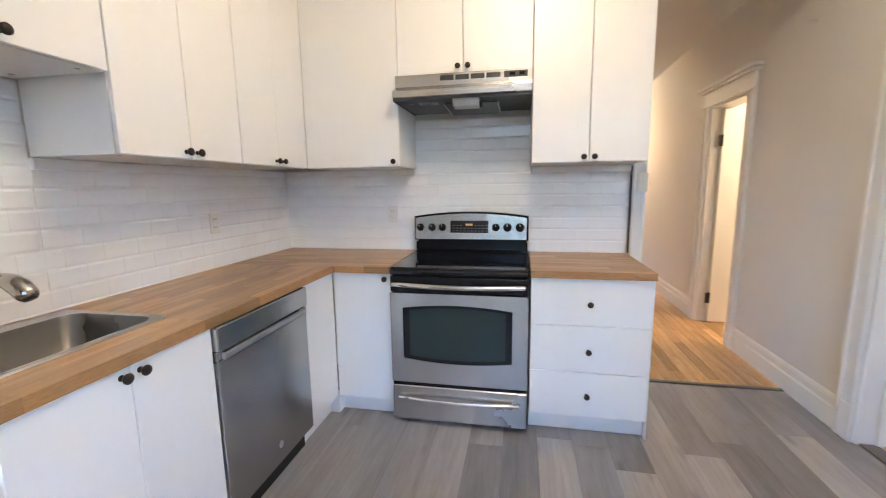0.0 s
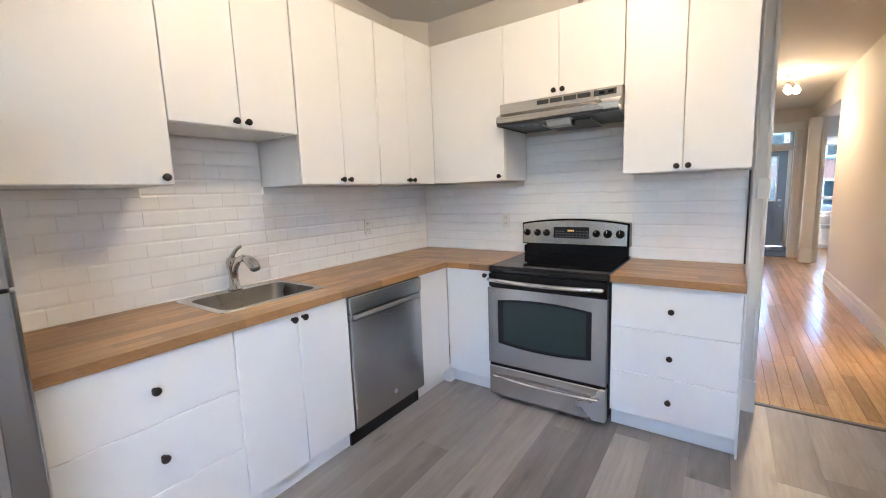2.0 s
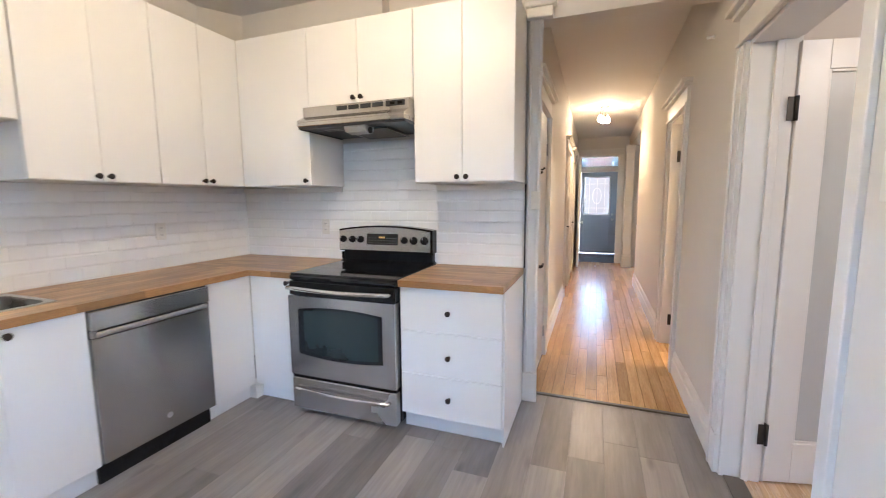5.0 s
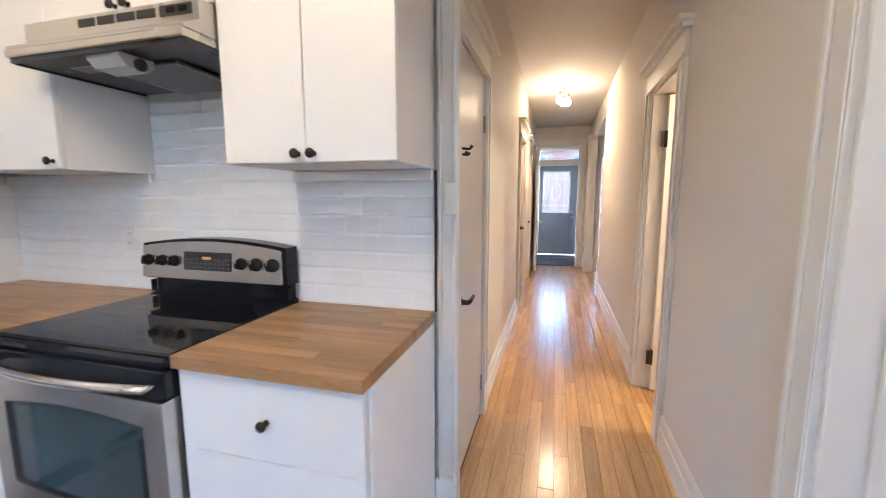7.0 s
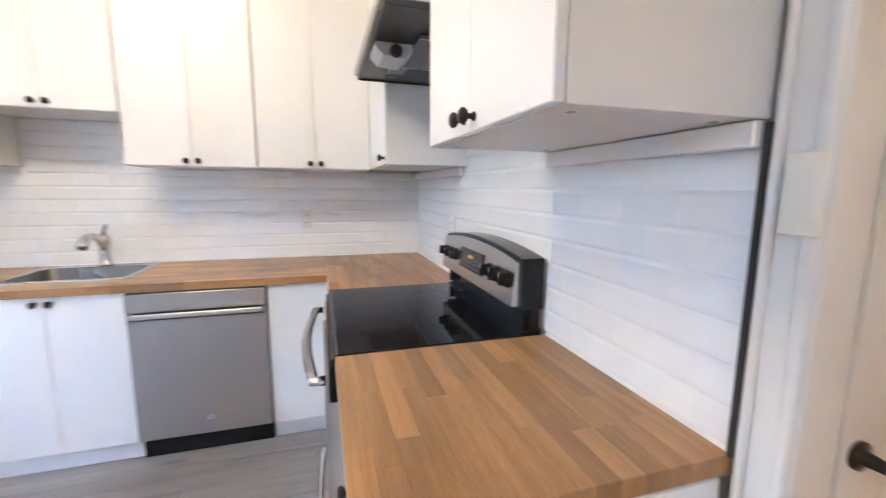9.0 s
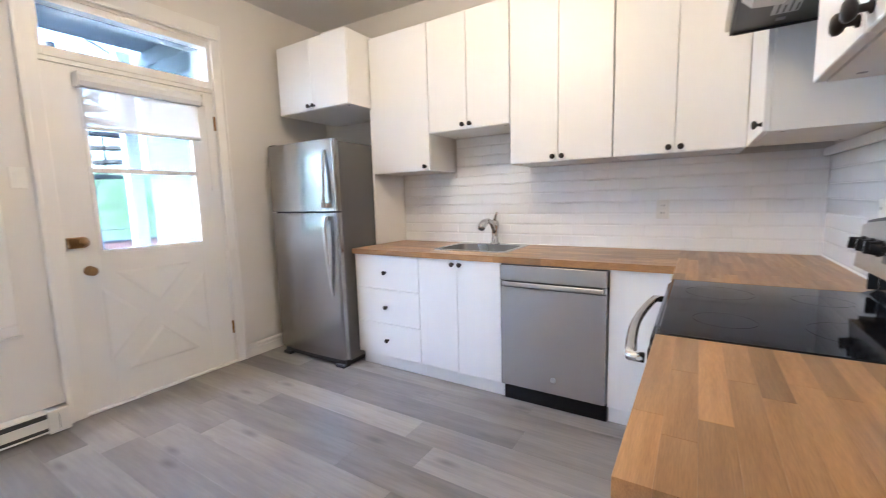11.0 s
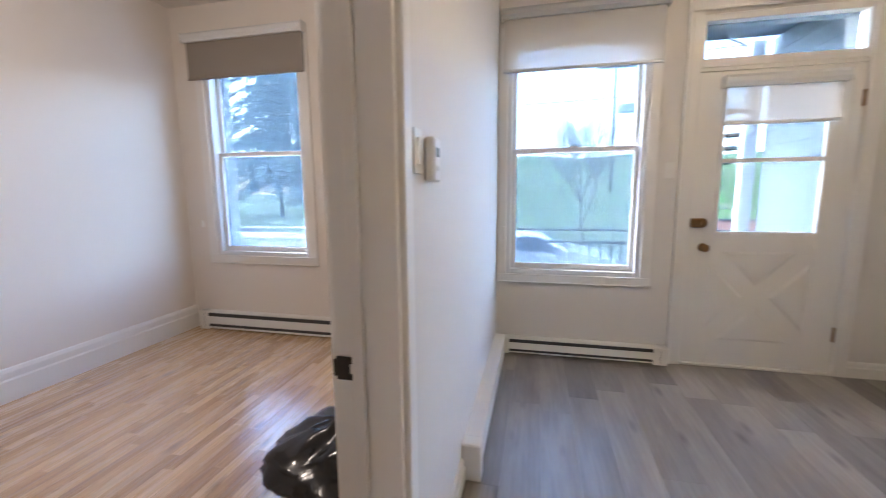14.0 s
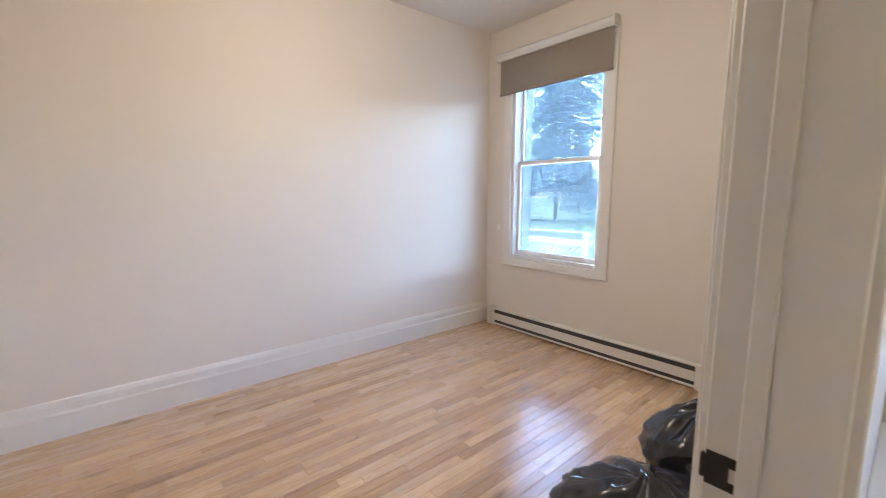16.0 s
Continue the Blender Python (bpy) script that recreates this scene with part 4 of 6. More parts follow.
def bowed_handle(z, x0, x1, out, r):
    pts = [(x0, -0.008, z)] + [(x0 + (x1 - x0) * k / 10, -0.008 - out * (0.55 + 0.45 * math.sin(math.pi * k / 10)), z - 0.004 * math.sin(math.pi * k / 10)) for k in range(0, 11)] + [(x1, -0.008, z)]
    return Geo().tube(pts, r, 12, 0.85)


part("handle", bowed_handle(0.834, 0.03, W - 0.03, 0.060, 0.016), HANDLE, st, "bowed stainless oven handle")
dwr = part("storage_drawer", boxes(((0.004, -0.010, 0.035), (W - 0.004, 0.045, 0.238)), r=0.005), STEELH, st, "brushed steel storage drawer")
part("drawer_handle", bowed_handle(0.175, 0.05, W - 0.05, 0.036, 0.013), HANDLE, dwr)
part("drawer_gap", boxes(((0.006, 0.0, 0.238), (W - 0.006, 0.045, 0.262))), BLACK, st)
# backguard with bowed top
g = Geo()
n = 16
top = [(x, 1.158 + 0.030 * (1 - ((x - W / 2) / (W / 2)) ** 2)) for x in [W * k / n for k in range(n + 1)]]
prof = [(0.0, 0.998)] + [(x, z) for x, z in top] + [(W, 0.998)]
g.prism(prof, 0.575, 0.650, 1)
part("backguard", g, BLACK, st, "black backguard")
part("lower_stage", boxes(((0.012, 0.612, 0.905), (W - 0.012, 0.650, 1.0)), r=0.003), BLACK, st, "recessed black lower stage")
g = Geo().prism([(0.575, 0.916), (0.612, 0.930), (0.650, 0.930), (0.650, 0.905), (0.575, 0.905)], 0.004, W - 0.004, 0)
g.box((W - 0.016, 0.585, 0.930), (W - 0.006, 0.612, 0.985), 0.002).box((0.006, 0.585, 0.930), (0.016, 0.612, 0.985), 0.002)
part("rear_ledge", g, BLACK, st, "black sloped ledge behind the cooktop")
g = Geo()
pt = [(x, z - 0.012) for x, z in top]
face = lambda x, z: (min(max(x, 0.012), W - 0.012), 0.566 - (1.19 - z) * 0.10, z)
vs, fs = [], []
for x, z in pt:
    vs += [face(x, 1.008), face(x, z)]
for i in range(n):
    fs.append((2 * i, 2 * i + 2, 2 * i + 3, 2 * i + 1))
k = len(vs)
vs += [(v[0], 0.58, v[2]) for v in vs]
for i in range(n):
    fs.append((2 * i + 1, 2 * i + 3, k + 2 * i + 3, k + 2 * i + 1))
    fs.append((2 * i, k + 2 * i, k + 2 * i + 2, 2 * i + 2))
fs += [(0, 1, k + 1, k), (2 * n, k + 2 * n, k + 2 * n + 1, 2 * n + 1)]
cp = part("control_panel", g.add(vs, fs), STEELH, st, "brushed steel control panel")
tilt = math.degrees(math.atan(0.10))


def on_panel(x, z, off=0.001):
    return pose(x, 0.566 - (1.19 - z) * 0.10 - off, z, 90 - tilt)


ds = part("display", Geo().box((-0.125, -0.040, 0.0), (0.125, 0.040, 0.004), 0.003), DISPLAY, cp, "black clock display", on_panel(W / 2 - 0.005, 1.090))
part("clock_digits", boxes(*[((-0.022 + 0.012 * i, 0.008, 0.004), (-0.014 + 0.012 * i, 0.020, 0.0048)) for i in range(4)]), AMBER, ds)
part("button_marks", boxes(*[((-0.108 + 0.024 * i, -0.03 + 0.018 * j, 0.004), (-0.096 + 0.024 * i, -0.025 + 0.018 * j, 0.0045)) for i in range(10) for j in range(3) if not (3 <= i <= 5 and j == 2)]), PRINT, ds)
for x, r in ((0.045, 0.021), (0.125, 0.021), (0.195, 0.021), (0.55, 0.021), (0.625, 0.024), (0.705, 0.024)):
    gk = Geo().lathe([(r + 0.004, 0), (r + 0.004, 0.003), (r, 0.004), (r * 0.92, 0.020), (r * 0.8, 0.024), (0.004, 0.025)], 20)
    gk.box((-0.005, -r * 0.9, 0.020), (0.005, r * 0.9, 0.033), 0.002)
    kn = part("control_knob", gk, BLACK, cp, "black plastic control knob", on_panel(x, 1.086))
    part("pointer", boxes(((-0.001, r * 0.2, 0.0332), (0.001, r * 0.85, 0.0336))), VINYLW, kn, "white pointer line")

# ---- range hood ----
hd = thing("range_hood", north(0.996, 3.50, 1.812), "stainless under-cabinet range hood with dark underside", "range hood")
W = 0.760
g = Geo().prism([(-0.012, 0.056), (-0.012, 0.066), (0.050, 0.098), (0.050, 0.160), (0.485, 0.160), (0.485, 0.056)], 0.0, W, 0)
part("shell", g, STEELH, hd)
part("lip", boxes(((0.0, -0.018, 0.028), (W, 0.485, 0.056)), r=0.004), STEELH, hd)
gr = Geo()
for i in range(4):
    gr.box((0.26 + 0.085 * i, 0.0475, 0.122), (0.335 + 0.085 * i, 0.052, 0.148), 0.001, None)
part("vent_grille", gr, BLACKP, hd, "dark vent slots")
part("switch_plate", boxes(((0.61, 0.046, 0.118), (0.735, 0.052, 0.150)), r=0.001), BLACKP, hd, "black switch plate")
for sx in (0.64, 0.69):
    part("switch", boxes(((sx, 0.042, 0.126), (sx + 0.03, 0.047, 0.142)), r=0.001), BLACK, hd)
HOODK = mat("hood_dark_enamel", (0.045, 0.047, 0.052), None, 0.35, 0.3)
LENS = mat("lens_plastic", (0.50, 0.50, 0.49), None, 0.3)
part("underside", boxes(((0.006, 0.0, 0.020), (W - 0.006, 0.485, 0.030))), HOODK, hd, "dark grey underside tray")
for lo, hi in (((0.0, -0.004, 0.014), (W, 0.006, 0.030)), ((0.0, 0.006, 0.012), (0.006, 0.485, 0.030)), ((W - 0.006, 0.006, 0.012), (W, 0.485, 0.030))):
    part("underside_lip", boxes((lo, hi), r=0.002), HOODK, hd, "dark grey lip")
fl = part("filter", Geo().prism([(0.13, 0.016), (0.44, 0.004), (0.44, -0.002), (0.13, 0.008)], 0.27, 0.57, 0), mat("grease_filter", (0.20, 0.20, 0.20), (0.12, 0.12, 0.12), 0.5, 0.8, scale=300), hd, "grey mesh filter")
for x in (0.264, 0.570):
    part("rim", Geo().prism([(0.13, 0.017), (0.44, 0.005), (0.44, -0.005), (0.13, 0.005)], x, x + 0.006, 0), STEEL, fl, "bright metal rim")
part("rim", boxes(((0.264, 0.44, -0.005), (0.576, 0.446, 0.006)), r=0.001), STEEL, fl, "bright metal rim")
part("light_lens", Geo().prism([(0.010, 0.019), (0.010, 0.004), (0.035, -0.020), (0.105, -0.026), (0.130, -0.006), (0.130, 0.019)], 0.335, 0.475, 0), LENS, hd, "greyish plastic lamp housing")
part("lamp_socket", Geo().lathe([(0.020, 0), (0.020, 0.012), (0.012, 0.016)], 16, pose(0.477, 0.075, -0.008, 0, 90)), BLACKP, hd, "black lamp socket")
rl = part("rating_label", boxes(((0.12, 0.10, 0.018), (0.23, 0.17, 0.0198))), mat("label_foil", (0.42, 0.42, 0.42), (0.35, 0.35, 0.35), 0.4, scale=60), hd, "small grey rating label")
part("print", boxes(*[((0.13, 0.112 + 0.016 * k, 0.0174), (0.22 - 0.03 * (k % 2), 0.118 + 0.016 * k, 0.018)) for k in range(4)]), PRINT, rl)
part("sticker", boxes(((0.055, 0.12, 0.0185), (0.085, 0.145, 0.0198))), mat("grey_sticker", (0.22, 0.23, 0.25), None, 0.4), hd, "small grey sticker")

# ---- fridge ----
fr = thing("fridge", pose(0.05, 0.450, 0), "stainless top-freezer refrigerator with long curved handles", "fridge")
D, W, H, SPLIT = 0.675, 0.757, 1.72, 1.196
FSTEEL = brushed(mat("fridge_steel", (0.345, 0.33, 0.315), (0.30, 0.29, 0.275), 0.22, 1.0, scale=2, rvar=0.02), 0.6)
FSIDE = mat("fridge_side_grey", (0.115, 0.11, 0.105), (0.10, 0.096, 0.092), 0.42, scale=4, bump=0.15, fine=300)
part("body", boxes(((0.0, 0.004, 0.05), (D, W - 0.004, H - 0.012)), r=0.006), FSIDE, fr, "grey textured side panels")
part("base_grille", boxes(((0.02, 0.02, 0.012), (D + 0.03, W - 0.02, 0.062)), r=0.004), BLACKP, fr)


def fridge_door(z0, z1):
    """A door slab, gently bowed, with rounded upright edges."""
    n, r = 12, 0.022
    edge = [(D + 0.010, 0.0)]
    edge += [(D + 0.035 + r * math.sin(a), r - r * math.cos(a)) for a in (0, 0.4, 0.8, 1.2)]
    edge += [(D + 0.057 + 0.014 * math.sin(math.pi * k / n), r + (W - 2 * r) * k / n) for k in range(n + 1)]
    edge += [(D + 0.035 + r * math.sin(a), W - r + r * math.cos(a)) for a in (1.2, 0.8, 0.4, 0)]
    edge += [(D + 0.010, W)]
    g = Geo()
    g.prism(edge, z0, z1, 2)
    return g


def fridge_handle(z_foot, z_tip):
    """A broad flat grip: a square foot beside the door gap, bowed out, tapering into the door at its tip."""
    n, yc = 16, W - 0.088
    vs = []
    for k in range(n + 1):
        u = k / n
        z = z_foot + (z_tip - z_foot) * u
        out = D + 0.058 + 0.042 * (1 - u ** 2.2) * min(1.0, 0.55 + u * 5)
        w = 0.018 - 0.007 * u
        t = 0.020 - 0.010 * u
        c = 0.25 * w
        vs += [(out, yc - w, z), (out + t, yc - w + c, z), (out + t, yc + w - c, z), (out, yc + w, z)]
    fs = [(4 * k + i, 4 * k + (i + 1) % 4, 4 * k + 4 + (i + 1) % 4, 4 * k + 4 + i) for k in range(n) for i in range(4)]
    fs += [(3, 2, 1, 0), tuple(4 * n + i for i in range(4))]
    s = 1 if z_tip > z_foot else -1
    g = Geo().add(vs, fs, False)
    lo, hi = sorted((z_foot, z_foot + s * 0.035))
    return g.box((D + 0.05, yc - 0.020, lo), (D + 0.092, yc + 0.020, hi), 0.004)


d1 = part("freezer_door", fridge_door(SPLIT + 0.006, H), FSTEEL, fr)
d2 = part("fridge_door", fridge_door(0.07, SPLIT - 0.006), FSTEEL, fr)
part("gasket", boxes(((D, 0.01, 0.07), (D + 0.012, W - 0.01, H - 0.014))), GAPM, fr)
for dd, z0, z1 in ((d1, SPLIT + 0.03, 1.645), (d2, SPLIT - 0.03, 0.565)):
    part("handle", fridge_handle(z0, z1), STEELH, dd, "long bowed steel handle")
part("hinge_cover", boxes(((D - 0.06, 0.02, H - 0.014), (D + 0.05, 0.09, H + 0.012)), r=0.005), FSIDE, fr)
for y in (0.02, W - 0.11):
    part("foot", boxes(((D - 0.02, y, 0.0), (D + 0.06, y + 0.09, 0.024)), r=0.006), BLACKP, fr)
part("roller", boxes(((0.03, 0.03, 0.0), (0.08, W - 0.03, 0.055)), r=0.004), BLACKP, fr)

# ---- doors inside ----


def lever_handle(parent, x, z, face, out, reach, label="black lever handle"):
    """A rose and a lever; face: the y of the leaf's face; out: +1 or -1, the way it stands off; reach: the lever's way along x."""
    a = -90 if out > 0 else 90
    g = Geo().lathe([(0.028, 0), (0.028, 0.008), (0.014, 0.012), (0.011, 0.045)], 18, pose(x, face, z, a))
    g.tube([(x, face + out * 0.045, z), (x + reach * 0.03, face + out * 0.048, z), (x + reach * 0.115, face + out * 0.046, z + 0.004)], [0.011, 0.010, 0.008], 10)
    part("lever", g, IRON, parent, label)


def leaf_door(name, m, w, h, label, glazed=False, lever=None, kind="structure"):
    """A leaf hinged at x = 0, opening along +x, 40 mm thick in y, and its butt hinges."""
    th = thing(name, m, label, "door", kind=kind)
    t = 0.02
    if glazed:
        g = rect_frame(Geo(), 0.003, w, 0.012, h, 0.115, -t, t, 0.002, top=0.12, bottom=0.20)
        leaf = part("leaf", g, TRIM, th)
        part("glazed_panel", boxes(((0.117, -0.006, 0.21), (w - 0.114, 0.006, h - 0.118))), FROST, leaf, "pale frosted glass panel")
        g = rect_frame(Geo(), 0.118, w - 0.115, 0.212, h - 0.12, 0.012, -t + 0.004, -0.007, 0.002)
        rect_frame(g, 0.118, w - 0.115, 0.212, h - 0.12, 0.012, 0.007, t - 0.004, 0.002)
        part("glazing_bead", g, TRIM, leaf)
    else:
        leaf = part("leaf", boxes(((0.003, -t, 0.012), (w, t, h)), r=0.002), TRIM, th)
    for z in (0.25, h - 0.28):
        g = Geo().box((-0.001, -t - 0.003, z - 0.05), (0.004, t, z + 0.05)).tube([(-0.002, -t - 0.006, z - 0.052), (-0.002, -t - 0.006, z + 0.052)], 0.008, 10)
        g.box((-0.036, -t - 0.004, z - 0.05), (-0.002, -t, z + 0.05))
        part("hinge", g, IRON, th, "black butt hinge")
    if lever:
        for out in lever:
            lever_handle(leaf, w - 0.06, 0.90, out * t, out, -1)
    return th


# bedroom door, folded open into the bedroom
leaf_door("door_2", pose(3.600, 3.55, 0.0, 0, 0, 13), 0.85, 2.03, "white bedroom door with frosted panel and black hinges, standing open", True, (1, -1))
# closed hallway door in the left wall: the leaf runs along y
hd1 = thing("door_3", pose(2.405, 4.19, 0.0, 0, 0, 90), "flat white hallway door with black lever, closed", "door", kind="structure")
lf = part("leaf", boxes(((-0.016, -0.004, 0.01), (0.667, 0.036, 2.036)), r=0.002), TRIM, hd1)
lever_handle(lf, 0.07, 0.885, -0.004, -1, 1)
g = Geo().box((0.045, -0.010, 1.540), (0.085, -0.004, 1.600), 0.003)
g.tube([(0.065, -0.008, 1.580), (0.065, -0.05, 1.576), (0.065, -0.062, 1.590)], [0.006, 0.006, 0.009], 8).tube([(0.065, -0.008, 1.555), (0.045, -0.035, 1.552), (0.04, -0.042, 1.562)], [0.005, 0.005, 0.008], 8)
g.tube([(0.065, -0.008, 1.555), (0.09, -0.035, 1.552), (0.098, -0.042, 1.562)], [0.005, 0.005, 0.008], 8)
part("coat_hook", g, IRON, lf, "dark metal coat hook")
for z in (0.22, 1.78):
    part("hinge", Geo().box((0.655, -0.008, z - 0.045), (0.682, -0.003, z + 0.045)).tube([(0.668, -0.010, z - 0.047), (0.668, -0.010, z + 0.047)], 0.007, 10), GREYMARK, hd1, "grey painted hinge")
# side room door, open into the side room
leaf_door("door_4", pose(3.508, 5.505, 0.0, 0, 0, 3), 0.64, 2.02, "white hallway door with black hinges, standing open", False, (1,))
# far hallway doors
for yy in (7.25, 8.60):
    d = thing("door_5", pose(2.385, yy + 0.01, 0.0, 0, 0, 90), "flat white hallway door, closed", "door", kind="structure")
    l = part("leaf", boxes(((-0.008, 0.0, 0.01), (0.688, 0.036, 2.036)), r=0.002), TRIM, d)
    lever_handle(l, 0.62, 0.95, 0.0, -1, -1)
# vestibule door, swung back along the hallway wall
leaf_door("door_6", pose(2.478, YV - 0.045, 0.0, 0, 0, -88.5), 0.755, 1.94, "white inner vestibule door, swung open along the hallway wall", False, None)
vd = bpy.data.objects["door_6"]
g = Geo().lathe([(0.026, 0), (0.026, 0.006), (0.011, 0.012), (0.011, 0.032), (0.026, 0.044), (0.027, 0.056), (0.016, 0.066)], 18, pose(0.69, 0.02, 0.90, -90))
part("door_knob", g, STEEL, vd, "round satin steel door knob")
# transom over the vestibule opening
vt = thing("window_4", pose(0, YV, 0), "narrow transom window over the vestibule opening", "window", kind="structure")
g = rect_frame(Geo(), 2.475, 3.245, 1.945, 2.29, 0.018, -0.004, 0.10, 0.003, top=0.02, bottom=0.075)
part("window_frame", g, TRIM, vt)
part("pane", boxes(((2.493, 0.045, 2.02), (3.227, 0.049, 2.27))), CLEAR, vt).visible_shadow = False
setting("vestibule_jamb", boxes(((2.475, YV - 0.004, 0.0), (2.493, YV + 0.10, 1.945)), ((3.227, YV - 0.004, 0.0), (3.245, YV + 0.10, 1.945)), r=0.002), TRIM, "white painted jamb of the vestibule opening", "door jamb")
setting("vestibule_threshold", boxes(((2.493, YV - 0.01, -0.004), (3.227, YV + 0.08, 0.014)), r=0.004), MAT, "dark metal threshold strip of the vestibule", "threshold")
# strike plate in the bedroom jamb
g = Geo().box((-0.012, -0.001, -0.030), (0.022, 0.003, 0.030), 0.001)
g.box((-0.024, -0.001, 0.012), (-0.012, 0.003, 0.030), 0.001).box((-0.024, -0.001, -0.030), (-0.012, 0.003, -0.014), 0.001)
g.box((0.022, -0.006, -0.022), (0.030, 0.004, 0.022), 0.002)
single("strike_plate", g, IRON, pose(3.568, 2.681, 0.885), "black metal strike plate on the door jamb", "strike plate")

# front door with oval-cut glass and transom
fd = thing("door_7", pose(0, 12.25, 0), "blue-grey front door with decorative glass and a transom, closed", "door", kind="structure")
g = rect_frame(Geo(), 2.42, 3.33, 0.0, 2.44, 0.035, 0.0, 0.14, 0.003, bottom=0)
g.box((2.455, 0.0, 2.11), (3.295, 0.14, 2.18), 0.003)
part("door_frame", g, TRIM, fd)
part("transom_pane", boxes(((2.455, 0.06, 2.18), (3.295, 0.066, 2.405))), GLASS, fd).visible_shadow = False
g = Geo().box((2.457, 0.03, 0.01), (2.545, 0.075, 2.105), 0.003).box((3.125, 0.03, 0.01), (3.293, 0.075, 2.105), 0.003)
g.box((2.545, 0.03, 1.91), (3.125, 0.075, 2.105), 0.003).box((2.545, 0.03, 0.01), (3.125, 0.075, 0.99), 0.003)
lf = part("leaf", g, DOORBLUE, fd, "blue-grey painted leaf")
part("glass_frame", rect_frame(Geo(), 2.525, 3.145, 0.97, 1.93, 0.028, 0.02, 0.03, 0.003), VINYLW, lf)
# pane tinted dark to dim the overbright daylight seen through it
part("decorative_pane", boxes(((2.545, 0.048, 0.99), (3.125, 0.054, 1.91))), glass("patterned_glass", (0.058, 0.080, 0.088), 0.3), lf).visible_shadow = False
g = Geo()
for x in (2.655, 2.835, 3.015):
    g.box((x - 0.004, 0.042, 1.0), (x + 0.004, 0.048, 1.90))
for z in (1.15, 1.75):
    g.box((2.55, 0.042, z - 0.004), (3.12, 0.048, z + 0.004))
g.tube([(2.835 + 0.10 * math.sin(a * math.pi / 8), 0.045, 1.45 + 0.20 * math.cos(a * math.pi / 8)) for a in range(17)], 0.005, 6)
part("leading", g, STEEL, lf, "lead strips of the glass")
for z in (0.87, 0.99):
    part("lock", Geo().lathe([(0.03, 0), (0.03, 0.01), (0.024, 0.03), (0.012, 0.05)], 16, pose(3.205, 0.03, z, 90)), STEEL, lf, "satin steel lock")
casing("trim_front_door", 0, 2.43, 3.32, 2.44, 12.25, -1, 0.02, cap=False)
single("door_mat", boxes(((2.55, 11.5, -0.004), (3.25, 12.1, 0.008)), r=0.004), MAT, pose(0, 0, 0), "dark grey door mat in the vestibule", "door mat")

# front-room window seen past the hallway
w3 = thing("window_3", pose(0, 12.25, 0), "white front-room window in daylight", "window", kind="structure")
g = rect_frame(Geo(), 3.66, 5.0, 0.68, 2.30, 0.06, 0.0, 0.12, 0.004)
g.box((3.72, 0.03, 1.0), (4.94, 0.09, 1.06), 0.004)
part("window_frame", g, VINYLW, w3)
part("pane", boxes(((3.72, 0.058, 1.06), (4.94, 0.062, 2.24))), GLASS, w3).visible_shadow = False
part("pane", boxes(((3.72, 0.058, 0.74), (4.94, 0.062, 1.0))), GLASS, w3).visible_shadow = False
part("window_sill", boxes(((3.60, -0.04, 0.64), (5.06, 0.0, 0.68)), r=0.004), TRIM, w3)


# ---- ceiling lamps ----
def ceiling_lamp(m, spots, label):
    th = thing("ceiling_light", m, label, "ceiling light")
    part("canopy", Geo().lathe([(0.065, 0.0), (0.065, -0.012), (0.05, -0.022), (0.012, -0.026)], 22), STEEL, th, "round steel canopy")
    part("stem", Geo().tube([(0, 0, -0.02), (0, 0, -0.05)], 0.008), STEEL, th)
    part("bar", Geo().tube([(spots[0][0], spots[0][1], -0.05), (0, 0, -0.05), (spots[2][0], spots[2][1], -0.05)], 0.008), STEEL, th)
    for x, y, z in spots:
        part("socket", Geo().lathe([(0.014, 0), (0.018, 0.01), (0.018, 0.04), (0.010, 0.05)], 14, pose(x, y, z + 0.045)), STEEL, th)
        part("bulb", Geo().lathe([(0.006, -0.052), (0.024, -0.046), (0.036, -0.024), (0.038, -0.004), (0.030, 0.022), (0.016, 0.044), (0.013, 0.052)], 16, pose(x, y, z)), BULB, th, "lit frosted bulb").visible_shadow = False
    return th


ceiling_lamp(pose(2.885, 7.95, zc(7.95)), [(-0.055, -0.15, -0.19), (0.045, -0.01, -0.19), (-0.015, 0.15, -0.16)], "steel three-bulb hallway ceiling light, lit")
ceiling_lamp(pose(1.78, 2.34, zc(2.34)), [(0.12, -0.22, -0.19), (-0.02, 0.0, -0.19), (-0.08, 0.24, -0.19)], "steel three-bulb kitchen ceiling light, lit")


